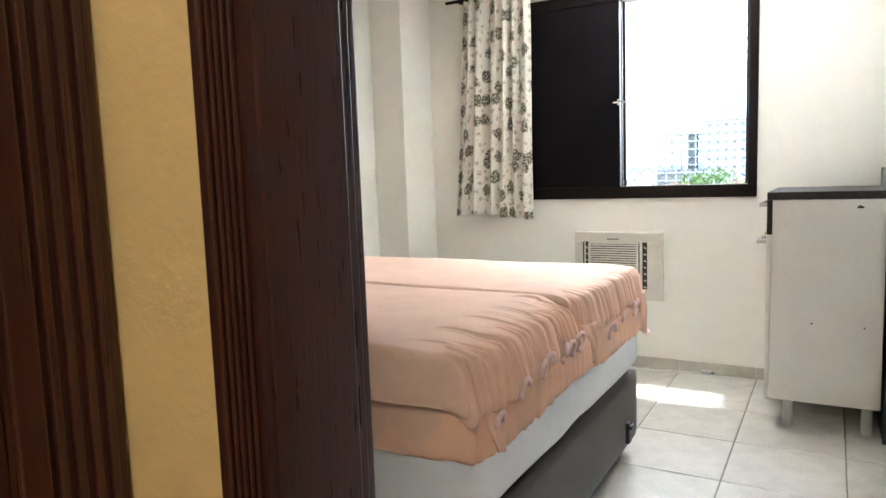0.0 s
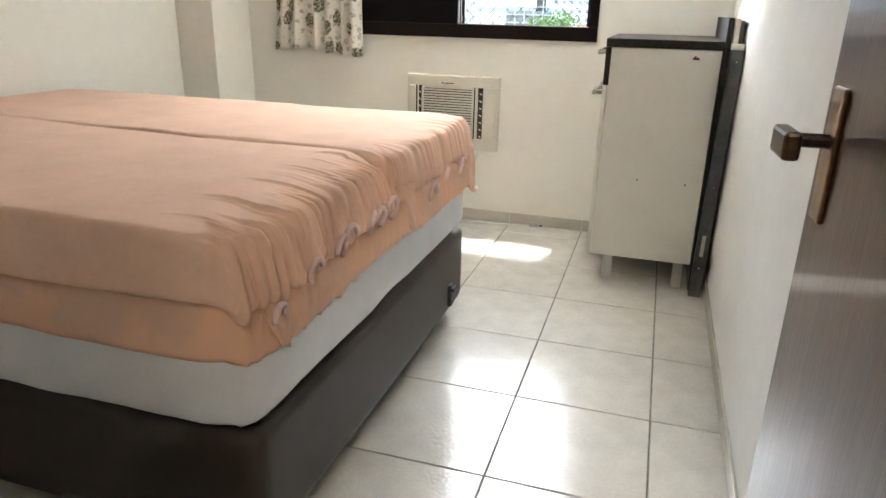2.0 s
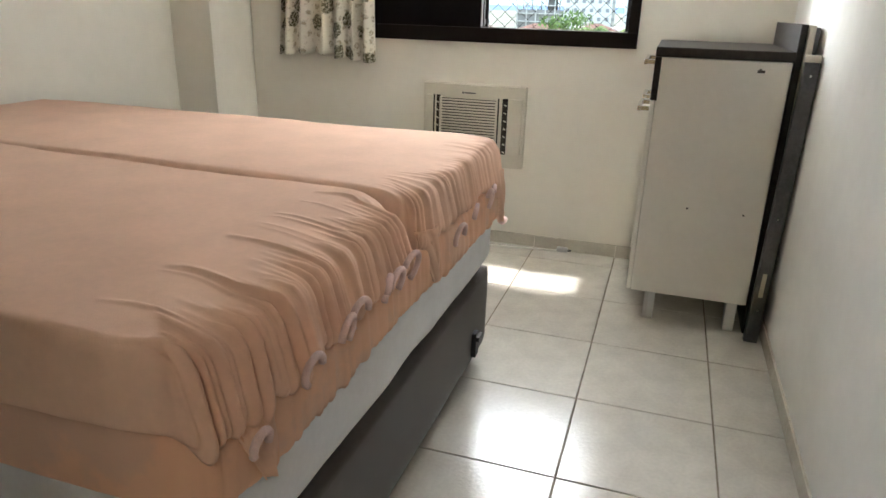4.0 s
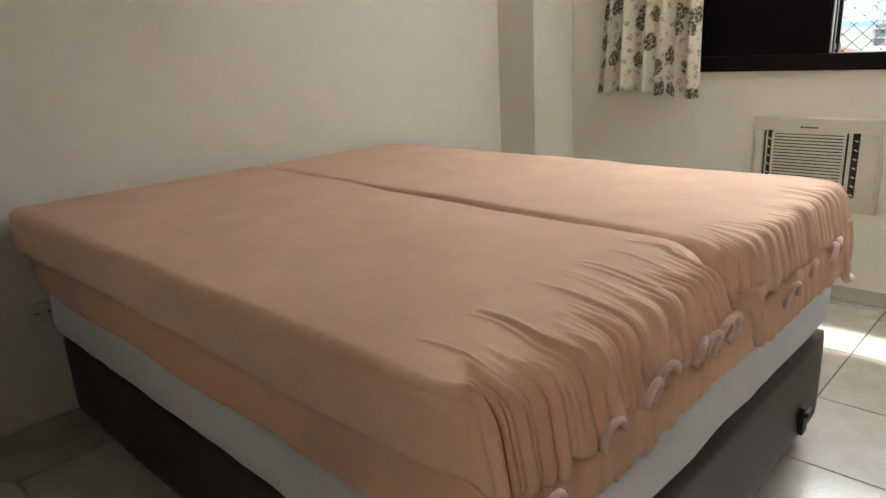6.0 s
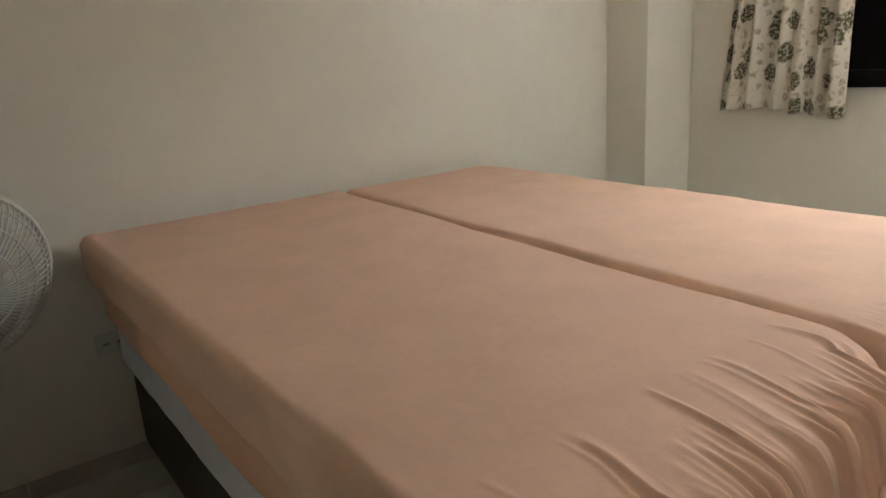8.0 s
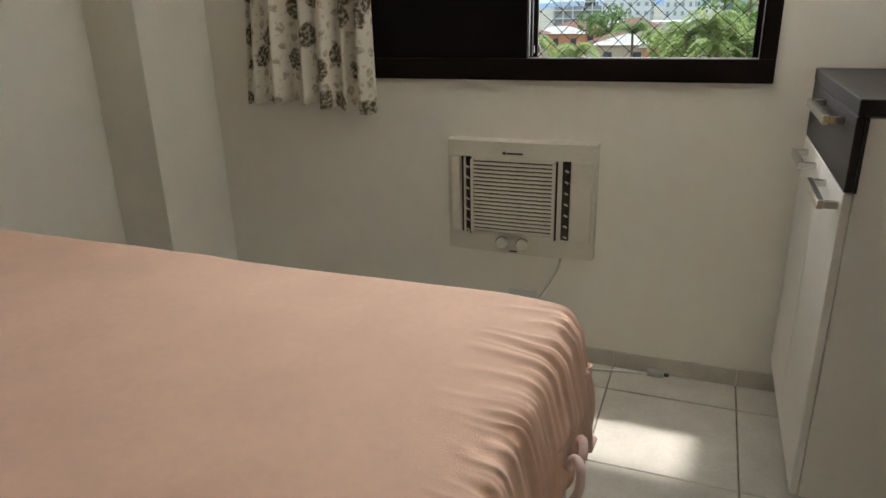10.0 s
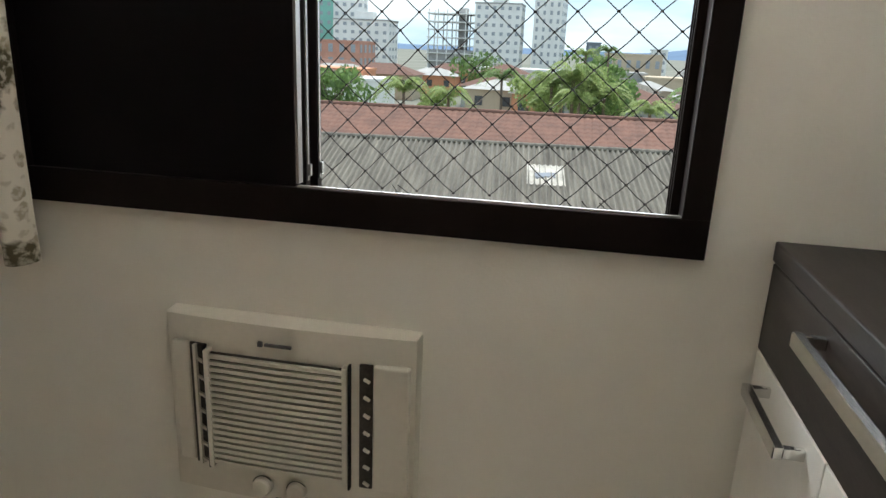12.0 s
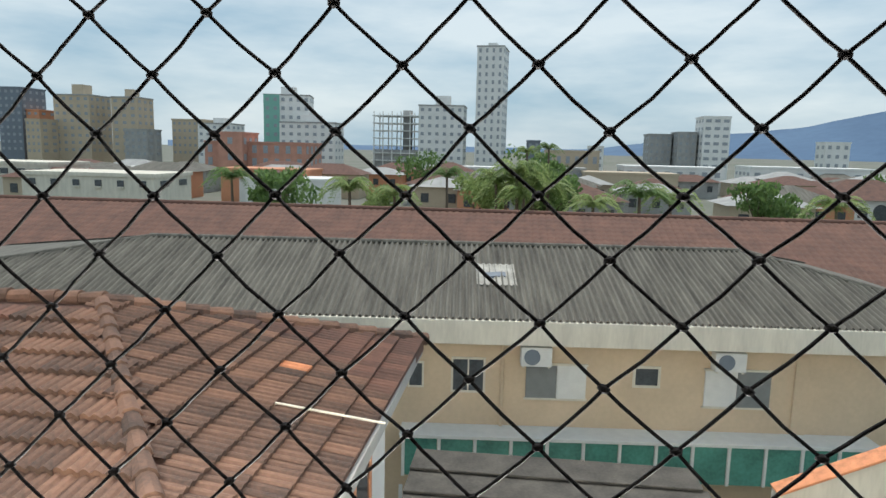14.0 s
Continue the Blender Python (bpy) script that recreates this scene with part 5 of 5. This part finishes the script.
part_mesh("roof", sheet_mesh(1300, 42, red_slope), CLAY_J, rh, smooth=False)
part_mesh("roof", sheet_mesh(60, 4, lambda a, b: (-34 + a * 70, 10 - b * 5.0, -3.3 + b * 1.95)), CLAY_J, rh, smooth=False)
part("ridge_cap", tube(bmesh.new(), [(-34, 5, -1.31), (36, 5, -1.31)], 0.11, 8), CLAY_J, rh)
part("wall", boxes((-33.5, 35.5, 0.4, 9.6, GZ, -3.2)), ORANGE_WALL, rh)
bn = thing("chimney_house", (-23.3, 26.6, -3.2), "small brick chimney stack with a tiled cap", "chimney")
part("stack", boxes((-0.5, 0.5, -0.4, 0.4, -6, 0.5)), ORANGE_WALL, bn)
part("cap", boxes((-0.8, 0.8, -0.6, 0.6, 0.5, 0.62), (-0.5, 0.5, -0.4, 0.4, 0.62, 0.8), bevel=0.03), CLAY, bn)


# ---- town ----
def building(name, x, y, w, d, top, mat, label, storeys, cols, turn=0.0, cap=0.0, strip=None, shade=None, wide=0.42, tall=0.4, bands=False):
    """A block with storeys, windows, parapet and roof house; x and y are the middle of its front."""
    ob = thing(name, (x, y, GZ, 0, 0, turn), label, "building")
    # beyond y 140 the panes take the colour with haze painted in
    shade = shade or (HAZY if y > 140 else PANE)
    h = top - GZ
    part("wall", boxes((-w / 2, w / 2, 0, d, 0, h)), mat, ob)
    part("roof", boxes((-w / 2 - 0.2, w / 2 + 0.2, -0.2, d + 0.2, h, h + 0.5)), mat if cap == 0 else CONCRETE, ob)
    if cap:
        part("roof_house", boxes((-w * 0.16, w * 0.16, d * 0.3, d * 0.7, h + 0.5, h + 0.5 + cap)), mat, ob)
    if strip:
        part("strip", boxes((-w / 2 - 0.05, -w / 2 + w * 0.34, -0.25, 0, 0, h + 0.3)), strip, ob)
    sh, cw = h / storeys, w / cols
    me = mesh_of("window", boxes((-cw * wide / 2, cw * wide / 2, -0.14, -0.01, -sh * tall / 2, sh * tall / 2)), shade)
    sill = mesh_of("sill", boxes((-cw * wide / 2 - 0.1, cw * wide / 2 + 0.1, -0.3, 0, -sh * tall / 2 - 0.2, -sh * tall / 2)), mat)
    for s in range(storeys):
        z = (s + 0.55) * sh
        if z + GZ < -4.5:
            continue
        if bands:
            part("balcony", boxes((-w / 2 - 0.1, w / 2 + 0.1, -0.5, 0, s * sh, s * sh + sh * 0.3)), mat, ob)
        for c in range(cols):
            u = -w / 2 + (c + 0.5) * cw
            k = new("window", me)
            k.parent = ob
            k.location = (u, -0.26 if strip and c < cols * 0.34 else 0, z)
            if y < 130:
                q = new("sill", sill)
                q.parent = k
    # side windows
    n = max(2, int(d / 3.5))
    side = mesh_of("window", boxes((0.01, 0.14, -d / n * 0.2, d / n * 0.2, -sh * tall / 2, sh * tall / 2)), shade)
    for s in range(storeys):
        z = (s + 0.55) * sh
        if z + GZ < -4.5:
            continue
        for c in range(n):
            k = new("window", side)
            k.parent = ob
            k.location = (w / 2, (c + 0.5) * d / n, z) if x < 0 else (-w / 2 - 0.15, (c + 0.5) * d / n, z)
    return ob


building("apartment_tower", -13.2, 250, 9.6, 14, 38, PALE, "tall slim pale grey apartment tower with dark roof", 17, 4, cap=1.5, wide=0.35, tall=0.5, turn=-6)
building("apartment_building", -88.5, 250, 17, 14, 20, PALE, "white apartment building with a teal corner", 9, 6, cap=3, strip=TEAL, turn=12)
building("apartment_building", -30.5, 250, 16.4, 14, 17, PALE, "white apartment block with many small windows", 9, 6, cap=3.5)
building("apartment_building", -76, 235, 20, 12, 9.5, PALE, "white apartment block with small windows", 7, 7, cap=2.5)
building("apartment_building", -117, 250, 13.5, 12, 9.0, PALE, "white apartment block with flat roof", 7, 5, cap=2)
building("apartment_building", -130.5, 255, 12.5, 12, 10.5, TAN, "tan apartment block with narrow windows", 7, 6, wide=0.4, tall=0.35)
building("apartment_tower", -154.5, 252, 10.5, 12, 18.5, TAN, "tan painted apartment tower, far off", 10, 3, cap=3)
building("apartment_tower", -175, 250, 15, 14, 19, TAN, "tan apartment tower with recessed windows", 10, 5, cap=4)
building("apartment_building", -184, 240, 6, 10, 9, TAN, "tan painted apartment block, far off", 7, 3)
building("apartment_tower", -193, 252, 5.5, 10, 13, ORANGE_WALL, "slim orange apartment tower", 9, 2)
building("office_tower", -201, 250, 10, 14, 21.5, SLATE, "blue-grey office tower, far off", 11, 4)
building("apartment_building", -143, 240, 9, 10, 6, CONCRETE, "grey concrete apartment block, far off", 6, 4)
building("apartment_building", 66.6, 250, 9, 12, 14.6, PALE, "white apartment tower beside the mountains", 9, 3, cap=0, wide=0.6)
building("apartment_building", 58, 255, 6.5, 12, 9.2, CONCRETE, "grey narrow apartment block", 7, 3)
building("apartment_building", 50, 262, 8, 12, 8.5, CONCRETE, "grey concrete apartment block, far off", 7, 4)
building("apartment_building", 31, 300, 6, 10, 4, PALE, "small pale far apartment block", 4, 2)
building("apartment_building", 107, 250, 8, 8, 6.5, PALE, "small white far apartment block", 5, 3)
building("apartment_building", 3.5, 262, 5, 10, 5.2, SLATE, "small blue-grey far block", 5, 2)
building("school_building", -77, 190, 30, 16, 2.0, PINK, "pink brick building with tall windows", 3, 9, wide=0.4, tall=0.6)
building("school_building", -82.5, 186, 7, 12, 4.6, PINK, "pink brick stair tower beside school", 3, 1, wide=0.2)
building("warehouse", 14.5, 210, 16, 14, 1.6, TAN, "low tan building far off", 2, 6)
building("house", -99, 130, 30, 14, -4.2, PALE, "low white building with flat roof", 2, 7)
building("apartment_building", -58, 86, 19, 10, -3.1, OFFWHITE, "pale three-storey building with a flat roof", 3, 6, wide=0.28, tall=0.42)
building("apartment_building", -83, 100, 18, 10, -2.4, OFFWHITE, "pale low building with flat roof", 3, 6)
building("house", -47, 120, 16, 10, -3.2, ORANGE_WALL, "orange house with a flat roof", 2, 4)
building("house", -40, 112, 14, 10, -4.4, PALE, "white house among the roofs", 2, 4)
building("warehouse", 40, 190, 26, 14, -2.2, PALE, "long white flat building", 2, 8)
building("warehouse", 80, 200, 34, 14, -1.8, PALE, "long white hall with a sign band", 2, 9, tall=0.25)
building("house", 26, 170, 22, 12, -3.6, TAN, "low tan building with a row of windows", 2, 10, wide=0.7)
building("house", 70, 112, 9, 12, -2.2, PALE, "white three-storey house with green eaves", 3, 4)
building("house", 8, 180, 16, 10, -3.0, CONCRETE, "grey low building with flat roof", 2, 5)
building("house", -16, 175, 18, 10, -3.2, PALE, "pale low building with flat roof", 2, 6)
building("house", -62, 150, 14, 10, -4.2, ORANGE_WALL, "low orange painted town house", 2, 4)

# building under construction: slabs and columns
ub = thing("unfinished_building", (-47.5, 252, GZ), "unfinished concrete building of bare slabs and columns", "building")
for s in range(9):
    part("slab", boxes((-9, 9, 0, 12, s * 2.75 + 0.3, s * 2.75 + 0.62)), PALE, ub)
for k in range(6):
    for y in (0.5, 11):
        part("column", boxes((-8.6 + k * 3.4, -8.2 + k * 3.4, y, y + 0.4, 0, 24.0)), PALE, ub)
part("core", boxes((2, 5, 4, 8, 0, 24.6)), CONCRETE, ub)
part("wall", boxes((-8.8, 8.8, 1.0, 11, 0, 10)), CONCRETE, ub)


def hip_house(x, y, w, d, zw, zr, wall, label, arches=0, roof=CLAY_J):
    ob = thing("house", (x, y, GZ), label, "house")
    h = zw - GZ
    part("wall", boxes((-w / 2, w / 2, 0, d, 0, h)), wall, ob)
    bm = bmesh.new()
    e = 0.7
    pts = [(-w / 2 - e, -e, h), (w / 2 + e, -e, h), (w / 2 + e, d + e, h), (-w / 2 - e, d + e, h), (-max(0.1, w / 2 - d / 2), d / 2, zr - GZ), (max(0.1, w / 2 - d / 2), d / 2, zr - GZ)]
    vs = [bm.verts.new(p) for p in pts]
    for f in ((0, 1, 5, 4), (1, 2, 5), (2, 3, 4, 5), (3, 0, 4), (3, 2, 1, 0)):
        bm.faces.new([vs[i] for i in f])
    part("roof", bm, roof, ob, "low hip roof")
    n = max(2, int(w / 3))
    for k in range(n):
        u = -w / 2 + (k + 0.5) * w / n
        part("window", boxes((u - 0.6, u + 0.6, -0.1, -0.01, h - 2.4, h - 1.0)), PANE, ob)
    for k in range(arches):
        u = 0.5 + k * 2.4
        bm = bmesh.new()
        lathe(bm, [(0.95, -0.2), (0.95, 0.0)], 20, pose(u, -0.05, h - 1.5, 90, 0, 0))
        box(bm, u - 0.95, u + 0.95, -0.14, -0.02, h - 3.2, h - 1.5)
        part("arch", bm, PANE, ob)
    return ob


hip_house(47, 98, 14, 10, -4.0, -1.4, PALE, "white house with arched veranda and tile roof", 3)
rs = random.Random(5)
for k in range(60):
    y = 84 + k * 1.9
    x = rs.uniform(-0.75, 0.55) * y
    if 90 < y < 110 and 38 < x < 58 or 78 < y < 100 and -72 < x < -46:
        continue
    z = 1.45 - y * rs.uniform(0.055, 0.072) if y < 95 else rs.uniform(-5.4, -3.8)
    hip_house(x, y, rs.uniform(8, 15), rs.uniform(7, 10), z, z + rs.uniform(1.4, 2.1), rs.choice((PALE, OFFWHITE, TAN, ORANGE_WALL, CONCRETE)), "small town house with a hip roof", roof=rs.choice((CLAY_J, CLAY_J, FIBRE, CONCRETE)))


# ---- trees ----
def leafy(name, x, y, base, top, spread, mat, label, seed, count=900):
    s = random.Random(seed)
    ob = thing(name, (x, y, base), label, "tree")
    h = top - base
    bm = tube(bmesh.new(), [(0, 0, 0), (0.1, 0.05, h * 0.3), (-0.05, 0.1, h * 0.6)], 0.2, 8, radii=[0.28, 0.2, 0.12])
    for k in range(7):
        a = k * 0.9 + s.random()
        tube(bm, [(0, 0.05, h * 0.4 + 0.1 * k), (math.cos(a) * spread * 0.3, math.sin(a) * spread * 0.3, h * 0.62), (math.cos(a) * spread * 0.6, math.sin(a) * spread * 0.6, h * s.uniform(0.65, 0.85))], 0.06, 6, radii=[0.1, 0.06, 0.03])
    part("trunk", bm, BARK, ob)
    lumps = [(s.uniform(-0.7, 0.7) * spread, s.uniform(-0.7, 0.7) * spread, h * s.uniform(0.5, 0.9), s.uniform(0.28, 0.5) * spread) for _ in range(13)]
    verts, faces = [], []
    for k in range(count):
        cx, cy, cz, r = lumps[k % len(lumps)]
        v = Vector((s.gauss(0, 1), s.gauss(0, 1), s.gauss(0, 0.8)))
        v = v.normalized() * r * s.uniform(0.45, 1.08)
        p = Vector((cx, cy, min(cz, h) + v.z * 0.7)) + Vector((v.x, v.y, 0))
        e = Euler((s.uniform(0, 6), s.uniform(0, 6), s.uniform(0, 6))).to_matrix()
        q = spread * s.uniform(0.05, 0.12)
        o = len(verts)
        for c in ((-q, 0, 0), (0, -q * 0.5, q * 0.1), (q, 0, 0), (0, q * 0.5, q * 0.1)):
            verts.append(tuple(p + e @ Vector(c)))
        faces.append((o, o + 1, o + 2, o + 3))
    me = bpy.data.meshes.new("crown")
    me.from_pydata(verts, [], faces)
    me.validate()
    me.update()
    part_mesh("crown", me, mat, ob, smooth=False)
    return ob


def palm(x, y, base, top, spread, label, seed, mat=LEAF):
    s = random.Random(seed)
    ob = thing("palm_tree", (x, y, base), label, "palm tree")
    h = top - base
    part("trunk", tube(bmesh.new(), [(0, 0, 0), (0.1, 0, h * 0.5), (0, 0.1, h * 0.85)], 0.15, 8, radii=[0.2, 0.15, 0.12]), BARK, ob)
    verts, faces = [], []
    for k in range(26):
        a = s.uniform(0, math.tau)
        rise = s.uniform(0.4, 2.2)
        for j in range(16):
            f = j / 15
            r = spread * f
            p = Vector((math.cos(a) * r, math.sin(a) * r, h * 0.85 + spread * (rise * f - (0.5 + rise) * f * f) * 0.8))
            side = Vector((-math.sin(a), math.cos(a), 0))
            ln = spread * 0.2 * (1 - f * 0.7)
            for sg in (-1, 1):
                o = len(verts)
                tip = p + side * sg * ln + Vector((math.cos(a) * 0.3, math.sin(a) * 0.3, -ln * s.uniform(0.4, 1.0)))
                wv = Vector((math.cos(a), math.sin(a), 0)) * spread * 0.035
                verts += [tuple(p - wv), tuple(p + wv), tuple(tip)]
                faces.append((o, o + 1, o + 2))
    me = bpy.data.meshes.new("fronds")
    me.from_pydata(verts, [], faces)
    me.validate()
    me.update()
    part_mesh("fronds", me, mat, ob, smooth=False)
    return ob


leafy("tree", 0.9, 66, GZ, 0.6, 2.6, LEAF_Y, "broad light green tree among the roofs", 1, 1500)
for px, py, ptop, pspread, pseed in ((-2.6, 61, 0.3, 3.0, 31), (-0.8, 60, 1.3, 3.2, 32), (0.6, 62, 0.2, 3.0, 33), (-1.8, 63, -0.8, 2.8, 34), (1.9, 61, -0.4, 2.8, 35), (-0.2, 58, -0.9, 2.6, 36)):
    palm(px, py, GZ, ptop, pspread, "bushy light green palm among the roofs", pseed, LEAF_Y)
leafy("tree", 2.6, 64, GZ, -0.2, 3.2, LEAF, "dense green tree among the roofs", 2, 1600)
leafy("tree", -4.2, 66, GZ, -0.6, 3.0, LEAF_Y, "light green tree among the roofs", 3, 1500)
leafy("tree", 22.5, 70, GZ, -0.6, 3.0, LEAF, "round dark green leafy tree", 4, 1700)
leafy("tree", -25, 68, GZ, -0.2, 3.6, LEAF, "round green tree beside palms", 5, 1700)
leafy("tree", -14, 66, GZ, -1.8, 2.4, LEAF_Y, "yellow-green tree among roofs", 6, 1200)
leafy("tree", 27, 76, GZ, -2.0, 2.6, LEAF, "small green tree among roofs", 7, 1000)
leafy("tree", 44, 62, GZ, -0.6, 3.6, LEAF, "dark green tree among roofs", 8, 1500)
leafy("tree", 60, 120, GZ, -0.5, 5, LEAF, "dark green tree behind houses", 9, 900)
leafy("tree", 2, 130, GZ, 2.2, 6, LEAF, "far green leafy tree", 10, 900)
leafy("tree", -20, 135, GZ, 0.4, 5, LEAF, "far green leafy tree", 11, 900)
palm(3.0, 92, GZ, 4.0, 2.0, "tall palm above the trees", 12)
palm(0.2, 96, GZ, 3.4, 2.0, "tall palm above the trees", 13, LEAF_Y)
palm(-29, 66, GZ, -0.2, 2.8, "palm with drooping fronds", 14)
palm(-16, 62, GZ, -0.9, 2.8, "palm with drooping fronds", 15, LEAF_Y)
palm(-12, 63, GZ, -1.4, 2.4, "palm with drooping fronds", 16, LEAF_Y)
palm(9.5, 60, GZ, -0.5, 3.2, "palm with drooping fronds", 17)
palm(12.5, 62, GZ, -1.2, 2.8, "palm with drooping fronds", 18, LEAF_Y)
palm(27, 64, GZ, -1.6, 3.0, "palm with drooping fronds", 19, LEAF_Y)
palm(-8.5, 75, GZ, 0.2, 2.6, "green palm among the roofs", 20)
palm(5.5, 58, GZ, -1.5, 2.6, "green palm among the roofs", 21, LEAF_Y)

# ---- distant mountains ----
def slope(a, b):
    ang = -0.5 + a * 1.9
    h = 40 + 520 * max(0.0, min(1.0, (a - 0.30) / 0.42)) ** 1.2
    h *= 0.85 + 0.3 * noise.noise(Vector((a * 9, 3, 0))) + 0.08 * noise.noise(Vector((a * 40, 7, 0)))
    h = max(h, 25)
    r = 3300 + b * 700
    return (math.sin(ang) * r, math.cos(ang) * r, GZ - 5 + h * b)


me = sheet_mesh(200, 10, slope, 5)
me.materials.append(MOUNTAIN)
tagged(new("backdrop_mountains", me), "forested mountain range with blue distance haze in its colour", "mountains", kind="structure")
